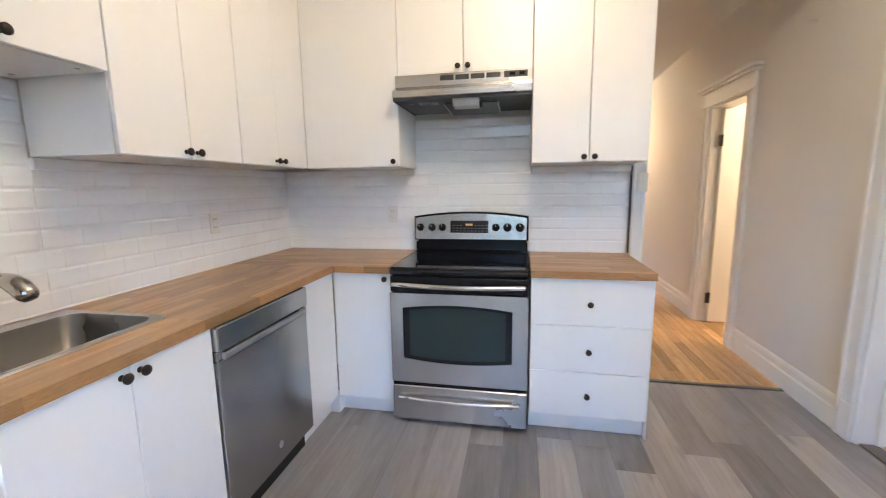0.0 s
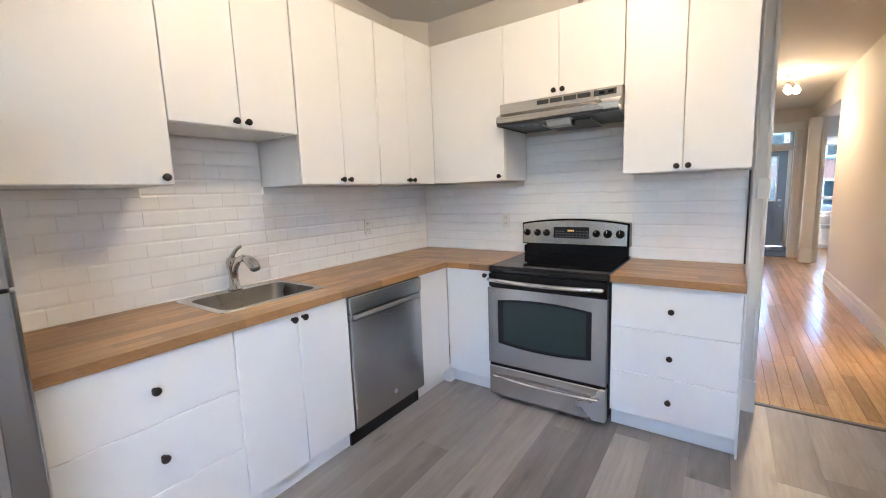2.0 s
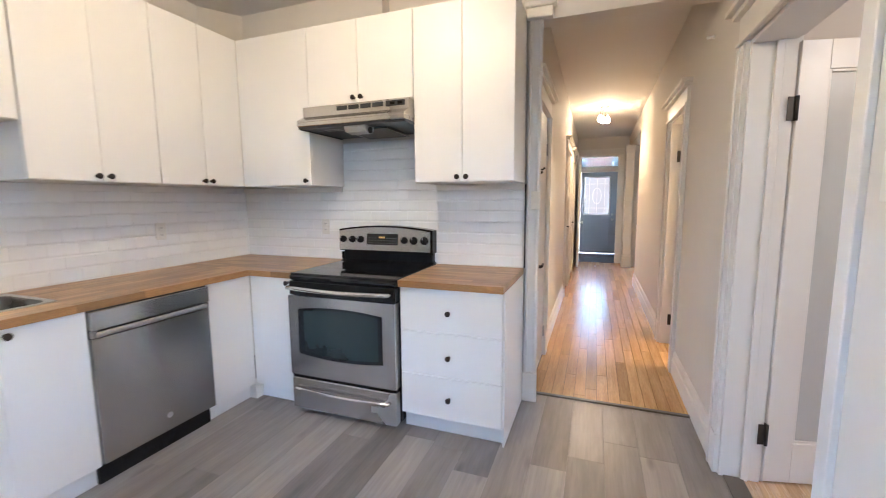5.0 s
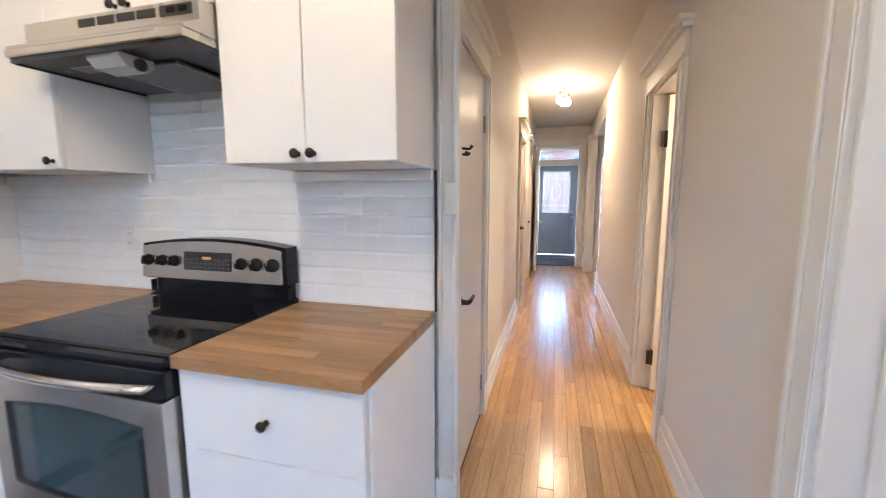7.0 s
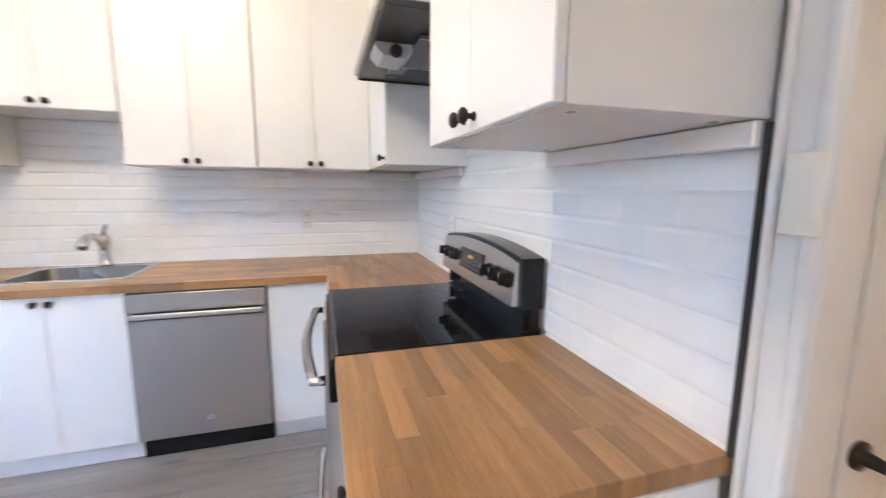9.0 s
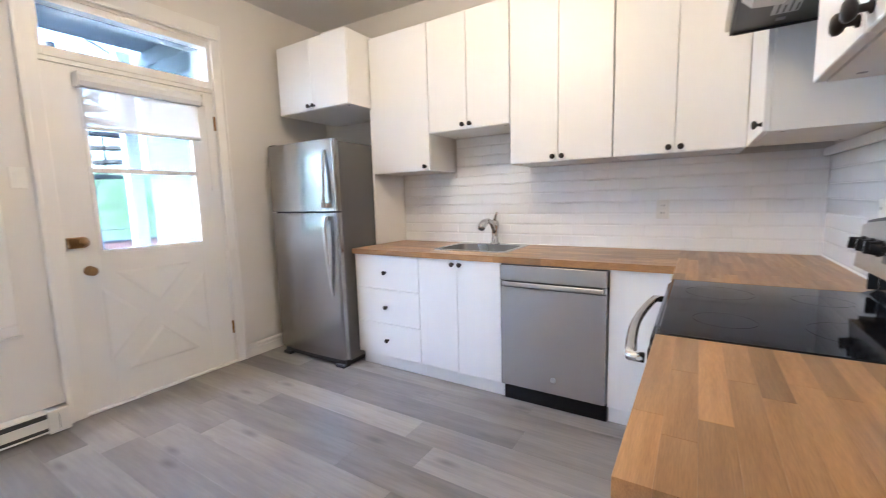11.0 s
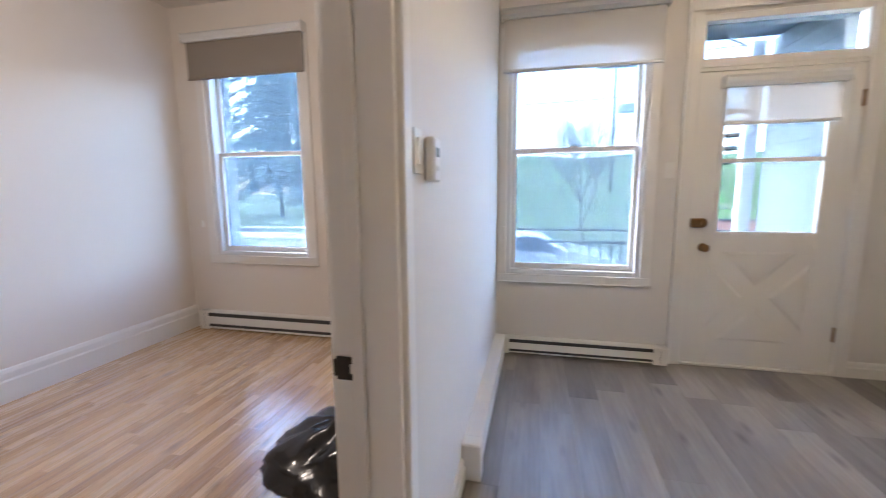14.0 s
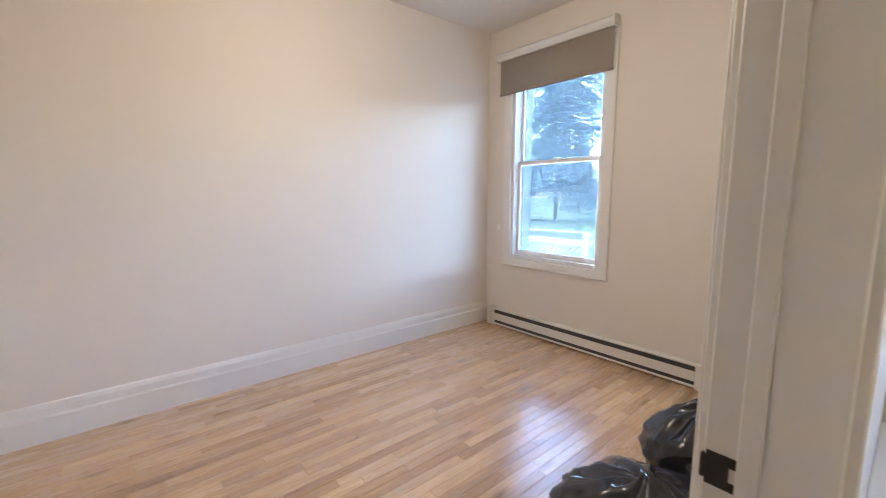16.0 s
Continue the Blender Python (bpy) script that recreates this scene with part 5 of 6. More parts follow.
# ---- heaters ----
cv = thing("wall_heater", pose(3.84, 12.25, 0.09), "white wall-mounted convector under the front-room window", "heater")
part("body", boxes(((0.0, -0.085, 0.0), (0.62, -0.001, 0.40)), r=0.006), PLASTIC, cv)
for k in range(5):
    part("louvre", boxes(((0.04, -0.089, 0.325 + 0.013 * k), (0.58, -0.085, 0.331 + 0.013 * k)), r=0.001), GAPM, cv)
part("control_dial", Geo().lathe([(0.016, 0), (0.016, 0.010), (0.010, 0.013)], 14, pose(0.55, -0.085, 0.25, 90)), VINYLW, cv)
def heater(m, w, h, d, label):
    """A baseboard heater along x, its back at y = 0."""
    th = thing("baseboard_heater", m, label, "heater")
    part("body", boxes(((0.0, 0.0, 0.012), (w, d * 0.55, h)), r=0.002), PLASTIC, th)
    part("front_panel", Geo().prism([(d * 0.62, h * 0.30), (d, h * 0.32), (d, h * 0.72), (d * 0.62, h * 0.72)], 0.10, w - 0.10, 0), PLASTIC, th)
    part("top_lip", Geo().prism([(d * 0.5, h * 0.89), (d * 0.80, h * 0.89), (d * 0.80, h * 0.94), (d * 0.5, h)], 0.10, w - 0.10, 0), PLASTIC, th)
    part("lower_lip", boxes(((0.10, d * 0.4, 0.012), (w - 0.10, d * 0.96, h * 0.16)), r=0.002), PLASTIC, th)
    # solid dark strips take the place of the shade in the air slots
    part("upper_slot", boxes(((0.10, d * 0.55, h * 0.72), (w - 0.10, d * 0.96, h * 0.885))), GAPM, th, "dark strip for the shaded air slot")
    part("lower_slot", boxes(((0.10, d * 0.55, h * 0.16), (w - 0.10, d * 0.90, h * 0.34))), GAPM, th, "dark strip for the shaded air slot")
    for x in (0.0, w - 0.10):
        part("end_box", boxes(((x, 0.0, 0.0), (x + 0.10, d, h)), r=0.004), PLASTIC, th)
    for x in (0.003, w - 0.103):
        part("seam", boxes(((x + 0.047, d, 0.02), (x + 0.049, d + 0.001, h - 0.02))), GAPM, th)
    return th


heater(pose(2.148, YB + 0.001, 0), 1.27, 0.135, 0.075, "white electric baseboard heater below the kitchen window")
heater(pose(4.215, YB + 0.001, 0), 2.085, 0.182, 0.07, "white electric baseboard heater below the bedroom window")
# boxed pipe cover along the right wall
g = Geo().box((3.352, 0.39, 0.0), (XR - 0.001, 1.80, 0.155), 0.006).box((3.345, 0.39, 0.155), (XR - 0.001, 1.80, 0.172), 0.004)
single("pipe_cover", g, TRIM, pose(0, 0, 0), "white boxed pipe cover along the kitchen wall", "pipe cover")
g = Geo().box((3.34, 1.802, 0.0), (XR - 0.001, 1.882, 0.178), 0.006)
single("pipe_cover_end", g, TRIM, pose(0, 0, 0), "white end block of the boxed pipe cover", "pipe cover")


# ---- switches and outlets ----
def plate(m, label, kind, w=0.072, h=0.117, material=PLASTIC):
    """A wall plate that faces -y."""
    th = thing("wall_" + kind, m, label, kind)
    part("plate", boxes(((-w / 2, -0.006, -h / 2), (w / 2, 0.0, h / 2)), r=0.0025), material, th)
    if kind == "outlet":
        for z in (-0.026, 0.020):
            s = part("socket", boxes(((-0.017, -0.009, z - 0.014), (0.017, -0.006, z + 0.018)), r=0.004), PLASTIC, th)
            part("slots", boxes(((-0.009, -0.0095, z - 0.003), (-0.006, -0.009, z + 0.008)), ((0.006, -0.0095, z - 0.003), (0.009, -0.009, z + 0.008))), GAPM, s)
    else:
        for x in ([0] if w < 0.1 else [-0.023, 0.023]):
            part("rocker", Geo().prism([(-0.006, -0.034), (-0.010, -0.034), (-0.0075, 0.0), (-0.012, 0.034), (-0.006, 0.034)], x - 0.016, x + 0.016, 0), material, th)
    return th


plate(pose(0.001, 3.24, 1.168, 0, 0, 90), "white double wall outlet on the tiled wall", "outlet")
plate(pose(0.815, 3.990, 1.168), "white double wall outlet on the tiled wall", "outlet")
plate(pose(2.446, 3.971, 1.362), "ivory rocker light switch on the opening's trim", "switch", 0.058, 0.118, IVORY)
plate(pose(2.205, YB + 0.001, 1.445, 0, 0, 180), "white light switch between window and door", "switch", 0.07)
plate(pose(XR - 0.001, 2.505, 1.415, 0, 0, -90), "white light switch beside the thermostat", "switch")
tm = thing("thermostat", pose(XR - 0.001, 2.395, 1.400, 0, 0, -90), "white digital wall thermostat beside a light switch", "thermostat")
part("case", boxes(((-0.038, -0.030, -0.062), (0.038, 0.0, 0.062)), r=0.006), PLASTIC, tm)
part("screen", boxes(((-0.020, -0.031, 0.008), (0.020, -0.030, 0.034))), mat("lcd_grey", (0.30, 0.32, 0.30), None, 0.2), tm, "small grey display")
part("buttons", boxes(((-0.018, -0.032, -0.03), (-0.004, -0.030, -0.018)), ((0.004, -0.032, -0.03), (0.018, -0.030, -0.018)), r=0.001), PLASTIC, tm)
single("wall_hook", Geo().lathe([(0.012, 0), (0.012, 0.006), (0.006, 0.01), (0.006, 0.03), (0.011, 0.035), (0.004, 0.042)], 12, pose(0, 0, 0, 0, -90)), PLASTIC, pose(XR - 0.001, 4.22, 2.31), "small white peg on the hallway wall", "hook")
single("cord_clip", Geo().box((-0.012, 0.0, -0.05), (0.012, 0.02, 0.05), 0.006), PLASTIC, pose(3.37, YB + 0.021, 0.98), "white blind cord clip on the window casing", "cord clip")
single("cord_clip", Geo().box((-0.012, 0.0, -0.03), (0.012, 0.02, 0.03), 0.006), PLASTIC, pose(6.22, YB + 0.001, 1.02), "small grey blind cord clip on the bedroom wall", "cord clip")
g = Geo().tube([(0, 0, 0), (0.003, 0.004, -0.25), (0, 0.002, -0.55), (0.004, 0, -0.62)], 0.0022, 6)
single("blind_cord", g, PLASTIC, pose(1.17, YB + 0.022, 2.0), "thin white cord of the door blind", "cord")


# ---- garbage bags ----
def bag(m, sx, sy, sz, seed, label):
    th = thing("garbage_bag", m, label, "garbage bag", "garbage bags")
    noise.seed_set(seed)
    n, k = 56, 34
    g = Geo()
    vs, fs = [], []
    for j in range(k + 1):
        v = j / k
        for i in range(n):
            a = 2 * math.pi * i / n
            r = math.sin(math.pi * (0.16 + 0.82 * v)) ** 0.8
            z = v ** 1.1
            p = Vector((math.cos(a), math.sin(a), z * 2))
            f = 1 + 0.20 * noise.noise(p * 1.6 + Vector((seed, 0, 0))) + 0.10 * noise.noise(p * 4.3) + 0.035 * abs(noise.noise(p * 10)) * 2
            f += 0.018 * math.sin(a * 11 + 5 * noise.noise(p * 2)) * max(0, v - 0.35)
            vs.append((math.cos(a) * r * f * sx, math.sin(a) * r * f * sy, max(0.0, z * sz * (0.94 + 0.16 * noise.noise(p * 2.2)))))
    for j in range(k):
        for i in range(n):
            fs.append((j * n + i, j * n + (i + 1) % n, (j + 1) * n + (i + 1) % n, (j + 1) * n + i))
    fs.append(tuple(range(n))[::-1])
    fs.append(tuple(k * n + i for i in range(n)))
    part("sack", g.add(vs, fs, True), BAG, th)
    noise.seed_set(1)
    return th


bag(pose(3.955, 1.97, 0, 0, 0, 20), 0.325, 0.31, 0.335, 3, "full black plastic garbage bag on the bedroom floor")
bag(pose(3.94, 1.40, 0, 0, 0, 70), 0.27, 0.25, 0.43, 9, "black plastic garbage bag standing by the bedroom wall")

# ---- outside ----
GZ = -1.2
GRASS = mat("grass", (0.036, 0.082, 0.028), (0.10, 0.108, 0.068), 0.9, spec=0.05, scale=1.6, bump=0.8, fine=14, contrast=0.2)
ASPHALT = mat("asphalt", (0.05, 0.052, 0.055), (0.065, 0.067, 0.07), 0.9, spec=0.05, scale=0.8, bump=0.5, fine=60)
BARK = mat("grey_bark", (0.12, 0.10, 0.085), (0.07, 0.06, 0.05), 0.9, scale=8, bump=0.6)
NEEDLE = mat("spruce_needles", (0.13, 0.18, 0.15), (0.16, 0.21, 0.175), 0.8, scale=3)
DECK = mat("deck_boards", (0.30, 0.29, 0.28), (0.24, 0.23, 0.22), 0.7, scale=4, stretch=(1, 8, 1))
RAILM = mat("painted_rail", (0.045, 0.05, 0.06), None, 0.5, 0.2)
SIDING = mat("pale_siding", (0.155, 0.185, 0.215), (0.135, 0.16, 0.19), 0.6, scale=3)
BRICKM = mat("red_brick", (0.34, 0.16, 0.11), (0.26, 0.12, 0.085), 0.85, scale=9, bump=0.4)
CARP = mat("silver_car_paint", (0.62, 0.64, 0.66), None, 0.25, 0.5, coat=0.6)
TYRE = mat("tyre_rubber", (0.02, 0.02, 0.02), None, 0.8)
CARGL = mat("car_glass", (0.02, 0.025, 0.03), None, 0.06)

g = Geo()
xs = [-400, -120] + [-40 + 4 * i for i in range(22)] + [60, 150, 400]
ys = [400, 60, 13, -3, -13, -14.5, -16, -18, -20, -22, -24, -27, -30, -40, -80, -400]


def hill(x, y):
    if y > -13:
        return GZ
    side = min(1.0, max(0.0, (14 + 0.35 * (-13 - max(y, -40)) - x) / 7))
    t = min(1.0, (-13 - y) / 14)
    return GZ + side * (4.8 * t * t * (3 - 2 * t)) + 0.15 * math.sin(x * 0.7 + y * 0.3) * t


vs = [(x, y, hill(x, y)) for y in ys for x in xs]
n = len(xs)
g.add(vs, [(j * n + i, (j + 1) * n + i, (j + 1) * n + i + 1, j * n + i + 1) for j in range(len(ys) - 1) for i in range(n - 1)], True)
setting("ground", g, GRASS, "green lawn and grassy bank behind the house", "ground")
setting("parking_ground", boxes(((-14, -11.5, GZ), (9.0, -2.2, GZ + 0.02))), ASPHALT, "grey asphalt parking lane behind the house", "road")
setting("road", boxes(((9.0, -21, GZ), (60, -9.0, GZ + 0.025))), ASPHALT, "grey asphalt street", "road")
setting("kerb", boxes(((9.0, -21.25, GZ), (60, -21.0, GZ + 0.15)), r=0.02), mat("kerb_concrete", (0.42, 0.42, 0.40), None, 0.8), "pale concrete kerb of the street", "kerb")

# balcony
bal = thing("balcony", pose(0, 0, 0), "grey wooden back balcony with metal railing", "balcony")
for i in range(11):
    part("deck_board", boxes(((-0.5, -0.10 - 0.135 * i - 0.128, -0.10), (4.4, -0.10 - 0.135 * i, -0.07)), r=0.004), DECK, bal)
RY, RT = -1.45, 0.86
part("top_rail", boxes(((0.95, RY - 0.025, RT - 0.03), (4.4, RY + 0.025, RT)), r=0.008), RAILM, bal)
part("mid_rail", boxes(((0.95, RY - 0.02, RT - 0.175), (4.4, RY + 0.02, RT - 0.145)), r=0.006), RAILM, bal)
part("bottom_rail", boxes(((0.95, RY - 0.02, 0.0), (4.4, RY + 0.02, 0.03)), r=0.006), RAILM, bal)
pk = Geo().box((-0.012, -0.012, 0.03), (0.012, 0.012, RT - 0.175), 0.002).mesh("picket", RAILM)
for i in range(30):
    part("picket", pk, None, bal, m=pose(1.02 + 0.115 * i, RY, 0))
for x in (1.0, 2.7, 4.38):
    part("support_post", boxes(((x - 0.04, RY - 0.04, GZ), (x + 0.04, RY + 0.04, -0.10)), r=0.004), DECK, bal)
part("balcony_post", boxes(((0.92, RY - 0.055, -0.07), (1.045, RY + 0.055, 2.78)), r=0.006), mat("white_post_paint", (0.52, 0.57, 0.62), None, 0.6), bal, "pale blue-grey square post")
pw = thing("partition_wall", pose(0.86, 0, 0), "pale horizontal siding partition at the balcony's end", "partition")
for i in range(19):
    part("siding_board", Geo().prism([(0.0, -0.07 + 0.15 * i), (0.012, -0.07 + 0.15 * i), (0.002, 0.08 + 0.15 * i), (0.0, 0.08 + 0.15 * i)], -1.39, 0.03, 1), SIDING, pw)
part("frame", boxes(((-0.08, -1.40, -0.07), (-0.001, 0.03, 2.78))), SIDING, pw)
sf = setting("balcony_roof", boxes(((-0.5, -1.30, 2.78), (2.25, 0.04, 2.90))), SIDING, "pale underside of the balcony roof", "roof")

# parked car; x runs from rear to front
car = thing("car", pose(3.35, -7.5, GZ + 0.02, 0, 0, 180), "silver sedan parked behind the railing", "car")
side = [(-2.2, 0.35), (-2.25, 0.62), (-2.15, 0.92), (-1.55, 0.98), (-0.95, 1.36), (-0.30, 1.45), (0.35, 1.40), (1.05, 1.00), (1.95, 0.84), (2.2, 0.66), (2.22, 0.35)]
rings = []
for y, q, zq in ((-0.86, 0.97, 0.0), (-0.80, 1.0, 0.0), (0.80, 1.0, 0.0), (0.86, 0.97, 0.0)):
    rings.append([(x * q, y * (1 - 0.22 * max(0, z - 0.95) / 0.5), 0.35 + (z - 0.35) * (0.98 if q < 1 else 1)) for x, z in side])
g = bridge(Geo(), rings, True, False)
g.add(rings[0], [tuple(range(len(side)))[::-1]])
cb = part("body", g, CARP, car)
for s in (-1, 1):
    part("side_window", Geo().add([(-1.25, s * 0.865, 1.0), (0.85, s * 0.865, 1.0), (0.30, s * 0.765, 1.34), (-0.85, s * 0.765, 1.32)], [(0, 1, 2, 3)]), CARGL, car, "dark side window")
part("windscreen", Geo().add([(1.02, -0.72, 1.025), (1.02, 0.72, 1.025), (0.40, 0.62, 1.395), (0.40, -0.62, 1.395)], [(0, 1, 2, 3)]), CARGL, car)
part("rear_window", Geo().add([(-1.50, -0.72, 1.02), (-1.50, 0.72, 1.02), (-1.0, 0.62, 1.35), (-1.0, -0.62, 1.35)], [(0, 1, 2, 3)]), CARGL, car)
for x in (-1.38, 1.38):
    for y in (-0.80, 0.80):
        wl = part("wheel", Geo().lathe([(0.20, -0.09), (0.30, -0.10), (0.325, -0.07), (0.325, 0.07), (0.30, 0.10), (0.20, 0.09)], 24, pose(x, y, 0.325, 90)), TYRE, car)
        part("rim", Geo().lathe([(0.05, -0.098), (0.20, -0.095), (0.20, 0.095), (0.05, 0.098)], 20, pose(x, y, 0.325, 90)), STEEL, wl, "light alloy rim")
for y in (-0.6, 0.6):
    part("headlight", boxes(((2.10, y - 0.18, 0.62), (2.23, y + 0.18, 0.76)), r=0.02), GLASS, car)


# bare tree
def bare_tree(m, height, seed, label):
    th = thing("bare_tree", m, label, "tree")
    rnd = random.Random(seed)
    tr, br, tw = Geo(), Geo(), Geo()

    def grow(p, d, l, r, depth):
        pts = [Vector(p)]
        dd = Vector(d)
        for _ in range(4):
            dd = (dd + Vector((rnd.uniform(-1, 1), rnd.uniform(-1, 1), rnd.uniform(-0.3, 0.7))) * 0.16).normalized()
            pts.append(pts[-1] + dd * l / 4)
        g = tr if depth == 0 else br if depth < 3 else tw
        g.tube(pts, [r * (1 - 0.1 * i) for i in range(5)], 7 if depth < 2 else 4)
        if depth < 6:
            for k in range(5 if depth == 0 else 4 if depth < 3 else 3):
                a = rnd.uniform(0, 6.28)
                spread = rnd.uniform(0.35, 0.80)
                nd = (dd + Vector((math.cos(a), math.sin(a), 0.25)) * spread).normalized()
                grow(pts[rnd.choice((2, 3, 4, 4))], nd, l * rnd.uniform(0.62, 0.85), r * 0.56, depth + 1)
    grow((0, 0, -0.1), (0.05, 0, 1), height * 0.15, height * 0.0062, 0)
    part("trunk", tr, BARK, th)
    part("limbs", br, BARK, th)
    tagged(part("twigs", tw, BARK, th), kind="stuff")


bare_tree(pose(1.2, -14.6, hill(1.2, -14.6)), 13.0, 5, "bare grey deciduous tree on the grassy bank")
bare_tree(pose(-4.5, -20.0, hill(-4.5, -20.0)), 10.5, 8, "bare grey deciduous tree on the grassy bank")


def spruce(m, h, r, seed, label):
    th = thing("spruce", m, label, "tree")
    rnd = random.Random(seed)
    part("trunk", Geo().tube([(0, 0, -0.2), (0.03, 0, h * 0.5), (0, 0, h)], [0.22, 0.13, 0.02], 9), BARK, th)
    g = Geo()
    z = h * 0.13
    while z < h * 0.99:
        reach = r * (1 - z / h) ** 0.8 * rnd.uniform(0.7, 1.1) + 0.1
        for k in range(12):
            a = rnd.uniform(0, 6.28)
            L = reach * rnd.uniform(0.55, 1.1)
            for q in range(int(6 + L * 13)):
                u = (q + rnd.random()) / (6 + L * 13)
                c = Vector((math.cos(a) * L * u, math.sin(a) * L * u, z - 0.35 * L * u * u + rnd.uniform(-0.08, 0.08)))
                w = Vector((rnd.uniform(-1, 1), rnd.uniform(-1, 1), rnd.uniform(-0.9, 0.1))).normalized() * rnd.uniform(0.35, 0.8)
                s = w.cross(Vector((rnd.uniform(-1, 1), rnd.uniform(-1, 1), 1))).normalized() * 0.10
                g.add([c - s, c + s, c + w + s * 0.3, c + w - s * 0.3], [(0, 1, 2, 3)])
        z += h * 0.018
    tagged(part("crown", g, NEEDLE, th, "dark green drooping needles"), kind="stuff")


spruce(pose(29, -34, GZ), 27.0, 9.5, 4, "tall dark green spruce beyond the white fence")
spruce(pose(25, -50, GZ), 9.0, 3.2, 6, "dark green spruce beyond the street")
spruce(pose(36, -50, GZ), 12.0, 4.0, 7, "dark green spruce beyond the street")

# white vinyl fence with lattice, seen from the bedroom
fn = thing("vinyl_fence", pose(0, -2.35, 0), "white vinyl fence with lattice panels and capped posts", "fence")
for x in (5.4, 6.75, 8.1, 9.45):
    p = part("post", boxes(((x - 0.05, -0.05, GZ), (x + 0.05, 0.05, 0.72)), r=0.004), VINYLW, fn)
    part("post_cap", Geo().box((x - 0.065, -0.065, 0.72), (x + 0.065, 0.065, 0.745), 0.004).prism([(x - 0.05, 0.745), (x + 0.05, 0.745), (x, 0.785)], -0.05, 0.05, 1), VINYLW, p)
for a in (5.45, 6.80, 8.15):
    b = a + 1.25
    part("rail", boxes(((a, -0.03, 0.56), (b, 0.03, 0.65)), r=0.004), VINYLW, fn)
    part("rail", boxes(((a, -0.03, -0.05), (b, 0.03, 0.04)), r=0.004), VINYLW, fn)
    part("lower_panel", boxes(((a, -0.012, GZ + 0.05), (b, 0.012, -0.05))), VINYLW, fn)
    for s in (1, -1):
        k = -0.5
        while k < 1.25:
            g = Geo()
            x0, x1 = (a + k, a + k + 0.52) if s > 0 else (a + k + 0.52, a + k)
            if min(x0, x1) >= a - 0.01 and max(x0, x1) <= b + 0.01:
                y = 0.004 * s
                g.add([(x0 - 0.02, y, 0.04), (x0 + 0.02, y, 0.04), (x1 + 0.02, y, 0.56), (x1 - 0.02, y, 0.56), (x0 - 0.02, y + 0.004, 0.04), (x0 + 0.02, y + 0.004, 0.04), (x1 + 0.02, y + 0.004, 0.56), (x1 - 0.02, y + 0.004, 0.56)], [(0, 1, 2, 3), (7, 6, 5, 4), (0, 4, 5, 1), (1, 5, 6, 2), (2, 6, 7, 3), (3, 7, 4, 0)])
                part("lattice_strip", g, VINYLW, fn)
            k += 0.105

# chain-link fence line, pole and wires
cf = thing("chain_fence", pose(0, -12.3, 0), "grey chain-link fence at the foot of the bank", "fence")
for i in range(9):
    part("post", Geo().tube([(-10 + 2.6 * i, 0, GZ), (-10 + 2.6 * i, 0, 0.62)], 0.02, 8), RAILM, cf)
part("top_rail", Geo().tube([(-10, 0, 0.60), (10.8, 0, 0.60)], 0.014, 8), RAILM, cf)
for z in (-0.9, -0.4, 0.1):
    part("wire", Geo().tube([(-10, 0, z), (10.8, 0, z)], 0.003, 5), RAILM, cf)
up = thing("utility_pole", pose(-0.65, -20.0, hill(-0.65, -20.0)), "wooden utility pole with crossarm and transformer box", "utility pole")
part("pole", Geo().tube([(0, 0, -0.3), (0, 0, 7.0)], [0.08, 0.06], 10), BARK, up)
part("crossarm", boxes(((-1.0, -0.05, 6.3), (1.0, 0.05, 6.42))), BARK, up)
part("transformer", boxes(((-1.25, -0.2, 4.05), (-0.2, 0.2, 4.5)), r=0.05), mat("transformer_grey", (0.25, 0.30, 0.36), None, 0.5), up, "blue-grey box")
for y0, z0, y1, z1 in ((-19.9, 6.1, -19.9, 6.7), (-20.1, 8.0, -20.1, 8.6)):
    pts = [(20 - 34 * k / 12, y0, z0 + (z1 - z0) * k / 12 - 0.5 * math.sin(math.pi * k / 12)) for k in range(13)]
    part("overhead_wire", Geo().tube([(x + 0.65, y + 20.0, z - hill(-0.65, -20.0)) for x, y, z in pts], 0.02, 5), BLACKP, up, "thin black overhead wire")

# houses: one beside the bank, one across the front street


def house(m, w, d, h, rows, cols, material, label):
    th = thing("house", m, label, "house")
    part("wall", boxes(((-w / 2, -d, 0), (w / 2, 0, h))), material, th)
    part("roof", boxes(((-w / 2 - 0.3, -d - 0.3, h), (w / 2 + 0.3, 0.3, h + 0.35)), r=0.03), ASPHALT, th, "dark flat roof")
    for r in range(rows):
        for c in range(cols):
            x, z = -w / 2 + (c + 0.5) * w / cols, 1.0 + r * 2.9
            wi = part("window", rect_frame(Geo(), x - 0.6, x + 0.6, z, z + 1.6, 0.09, 0.0, 0.06, 0.005), VINYLW, th)
            part("pane", boxes(((x - 0.51, 0.01, z + 0.09), (x + 0.51, 0.02, z + 1.51))), CARGL, wi)
            part("sill", boxes(((x - 0.7, 0.0, z - 0.12), (x + 0.7, 0.12, z - 0.02))), SIDING, wi)


bw = thing("garden_wall", pose(-9.0, -12.9, GZ), "low red brick garden wall with a stone coping", "garden wall")
part("wall", boxes(((-6, 0, 0), (7.5, 0.24, 1.36))), BRICKM, bw)
part("coping", boxes(((-6.05, -0.04, 1.36), (7.55, 0.28, 1.43)), r=0.01), ASPHALT, bw, "grey stone coping")

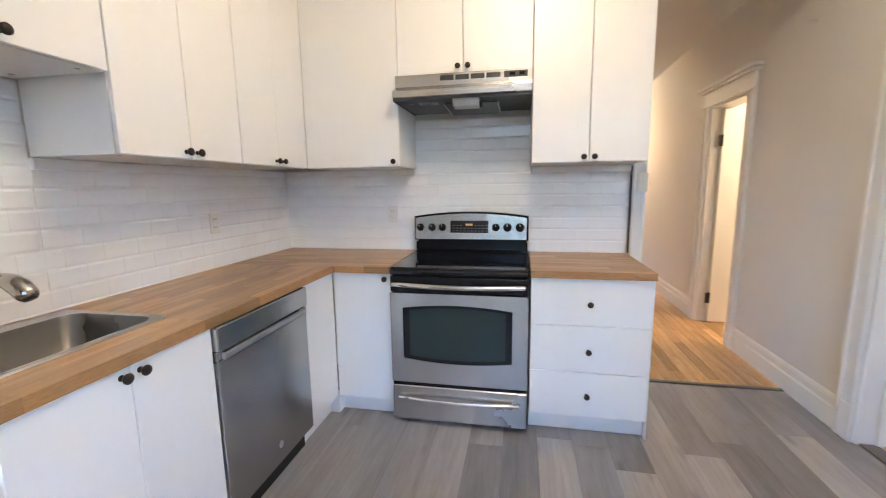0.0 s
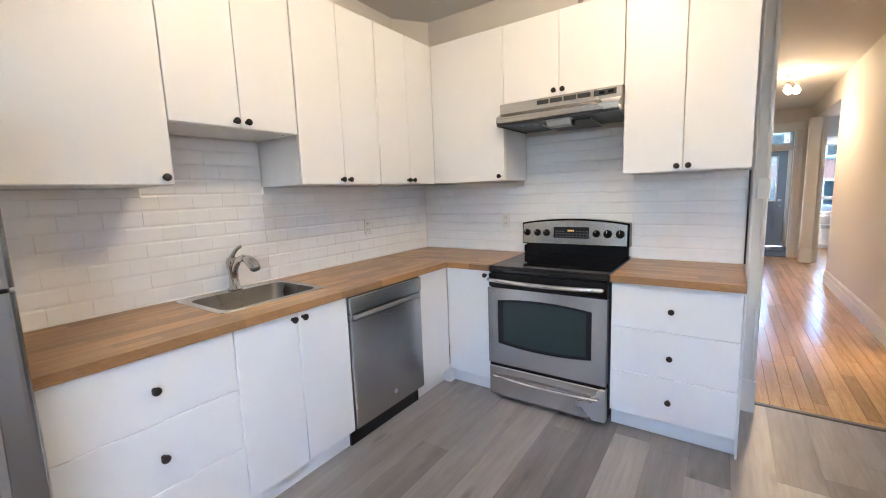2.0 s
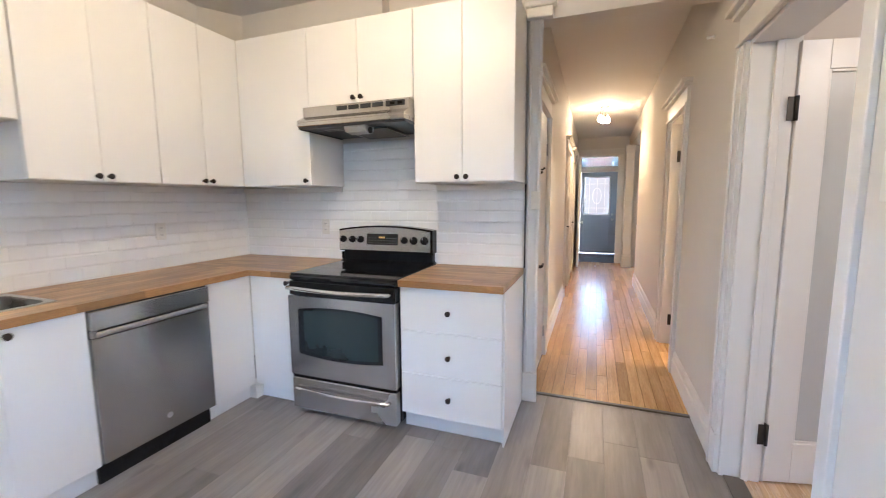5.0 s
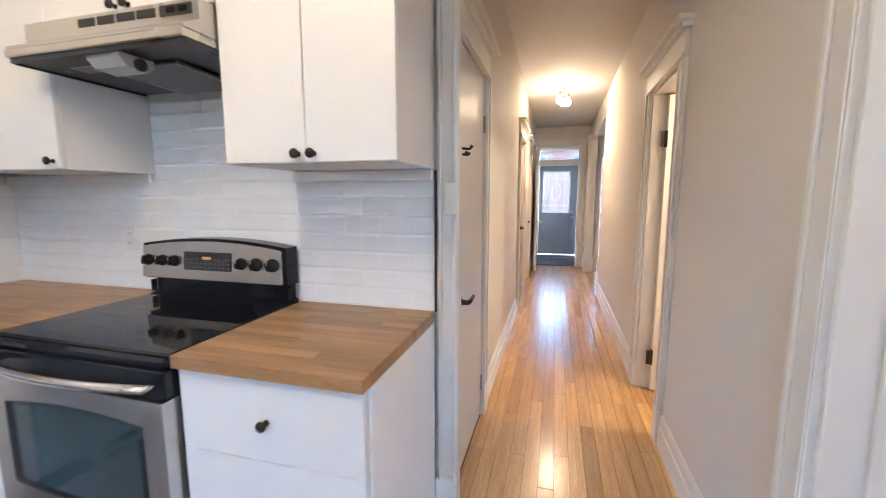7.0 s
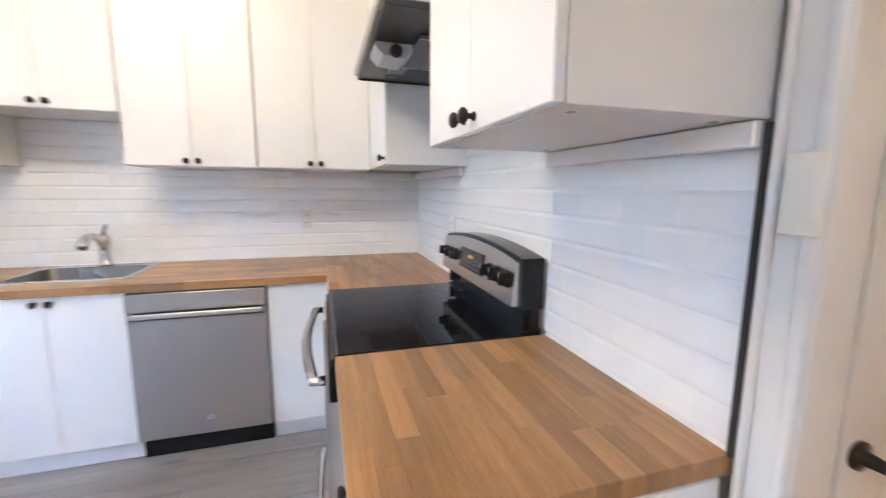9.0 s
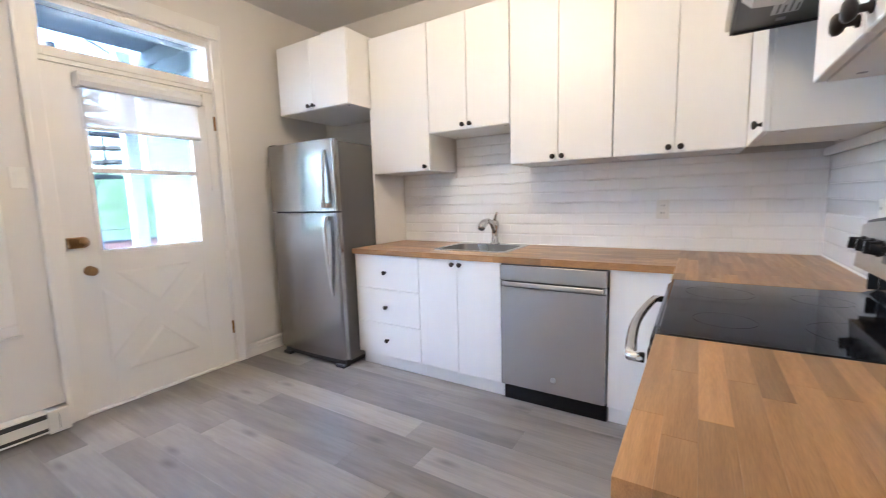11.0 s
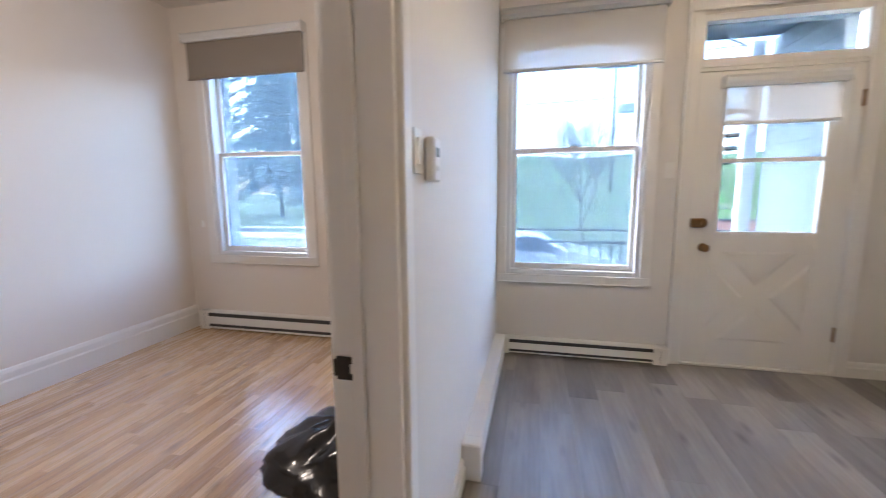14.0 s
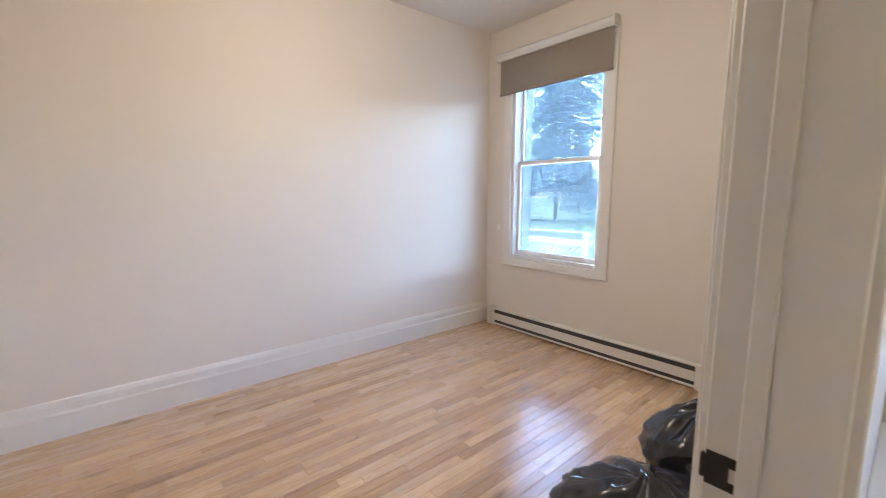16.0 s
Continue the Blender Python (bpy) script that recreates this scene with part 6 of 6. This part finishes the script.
# dark iron spiral stair of the neighbouring balcony
ss = thing("spiral_stair", pose(1.05, -3.05, GZ), "dark iron spiral stair beyond the balcony", "stair")
part("pole", Geo().tube([(0, 0, 0), (0, 0, 4.4)], 0.05, 10), IRON, ss)
rail = []
for i in range(20):
    a = 0.42 * i + 2.2
    z = 0.19 * (i + 1)
    c0, s0, c1, s1 = math.cos(a - 0.24), math.sin(a - 0.24), math.cos(a + 0.24), math.sin(a + 0.24)
    st = Geo().add([(0.04 * c0, 0.04 * s0, z), (0.72 * c0, 0.72 * s0, z), (0.72 * c1, 0.72 * s1, z), (0.04 * c1, 0.04 * s1, z), (0.04 * c0, 0.04 * s0, z - 0.04), (0.72 * c0, 0.72 * s0, z - 0.04), (0.72 * c1, 0.72 * s1, z - 0.04), (0.04 * c1, 0.04 * s1, z - 0.04)], [(0, 1, 2, 3), (7, 6, 5, 4), (0, 4, 5, 1), (1, 5, 6, 2), (2, 6, 7, 3), (3, 7, 4, 0)])
    part("step", st, IRON, ss)
    part("baluster", Geo().tube([(0.70 * math.cos(a), 0.70 * math.sin(a), z - 0.02), (0.70 * math.cos(a), 0.70 * math.sin(a), z + 0.9)], 0.011, 6), IRON, ss)
    rail.append((0.70 * math.cos(a), 0.70 * math.sin(a), z + 0.9))
part("handrail", Geo().tube(rail, 0.02, 8), IRON, ss)
house(pose(3.0, 34.0, GZ, 0, 0, 180), 24, 8, 6.2, 2, 8, BRICKM, "red brick row house across the front street")

# ---- wall tiles ----
TW, TH, TG = 0.1524, 0.0750, 0.0016


def tile_mesh(w, h):
    """A tile in the xz plane, its face towards -y, with a wide bevel."""
    b = 0.00015
    g = Geo()
    x, z = w / 2 - TG * 0.06, h / 2 - TG / 2
    bb = min(0.009, z * 0.45)
    vs = []
    for y, s, q in ((0.0, 0, 0), (-0.0016, 0, 0), (-0.0042, b, bb)):
        vs += [(-x + s, y, -z + q), (x - s, y, -z + q), (x - s, y, z - q), (-x + s, y, z - q)]
    fs = [(8, 9, 10, 11)]
    for k in (0, 4):
        for i in range(4):
            fs.append((k + i, k + (i + 1) % 4, k + 4 + (i + 1) % 4, k + 4 + i))
    return g.add(vs, fs).mesh("tile", TILE)


def tile_wall(name, m, length, zones, label):
    """zones: (from, to, bottom, top) along the wall; rows in running bond."""
    th = setting(name, boxes(*[((a, 0.0, z0), (b, 0.006, z1)) for a, b, z0, z1 in zones]), GROUT, label, "backsplash")
    th.matrix_basis = m
    stock = {}
    for a, b, z0, z1 in zones:
        row = 0
        z = 0.917
        while z < z1 - 0.004:
            h = min(TH, z1 - z)
            if z + h > z0 + 0.004:
                lo = max(z, z0)
                hh = z + h - lo
                x = -TW / 2 * (row % 2)
                while x < length:
                    u0, u1 = max(x, a), min(x + TW, b)
                    if u1 - u0 > 0.012 and hh > 0.012:
                        key = (round(u1 - u0, 3), round(hh, 3))
                        if key not in stock:
                            stock[key] = tile_mesh(*key)
                        part("tile", stock[key], None, th, m=pose((u0 + u1) / 2, 0.0, lo + hh / 2))
                    x += TW
            z += TH
            row += 1


tile_wall("backsplash_range", pose(0.002, 4.0, 0), 2.372, [(0.0, 0.99, 0.917, 1.475), (0.99, 1.758, 0.917, 1.80), (1.758, 2.372, 0.917, 1.475)], "white bevelled subway tiles behind the range")
tile_wall("backsplash_sink", pose(-0.001, 1.236, 0, 0, 0, 90), 2.765, [(0.0, 0.535, 0.917, 1.475), (0.535, 1.154, 0.917, 1.735), (1.154, 2.76, 0.917, 1.475)], "white bevelled subway tiles behind the sink")

# ---- floor pieces ----
def plank_mesh(w, l, h, material, r=0.0006):
    return Geo().box((-w / 2, -l / 2, -h), (w / 2, l / 2, 0), r).mesh("plank", material)


def lay(floor, name, x0, x1, y0, y1, w, lengths, material, z, gap, limit=10**9, order=None):
    """Boards along y in staggered rows. Lengths come from a short stock list, so that alike boards share a mesh."""
    rnd = random.Random(7 + int(x0 * 100))
    stock, spots = {}, []
    x = x0
    while x < x1 - 0.005:
        ww = min(w, x1 - x)
        y = y0 - rnd.random() * lengths[-1] * 0.9
        while y < y1:
            l = rnd.choice(lengths)
            a, b = max(y, y0), min(y + l, y1)
            if b - a > 0.03:
                spots.append((x, ww, a, b))
            y += l
        x += w
    if order:
        spots.sort(key=order)
    rest = Geo()
    for i, (x, ww, a, b) in enumerate(spots):
        if i < limit:
            key = (round(ww, 3), round(b - a, 3))
            if key not in stock:
                stock[key] = plank_mesh(ww - gap, b - a - gap, 0.008, material)
            part(name, stock[key], None, floor, m=pose(x + ww / 2, (a + b) / 2, z))
        else:
            rest.box((x + gap / 2, a + gap / 2, z - 0.008), (x + ww - gap / 2, b - gap / 2, z))
    return rest

kf, hf, bf = bpy.data.objects["floor_kitchen"], bpy.data.objects["floor_hall"], bpy.data.objects["floor_bedroom"]
lay(kf, "plank", 0.0, 3.45, YB, 4.105, 0.181, [1.22], VINYL, 0.0, 0.0005)
lay(hf, "floorboard", 2.41, 3.525, 4.105, YV + 0.02, 0.0752, [0.7, 0.95, 1.3, 1.7], OAK, 0.0, 0.0016)
rest = lay(bf, "floorboard", 3.53, 6.39, YB, 4.30, 0.0572, [0.32, 0.45, 0.62, 0.85], OAKB, 0.0, 0.0006, 300, lambda s: abs(s[0] - 4.9) + abs(s[2] - 1.9))
tagged(part("floorboards_far", rest, OAKB, bf), kind="stuff")
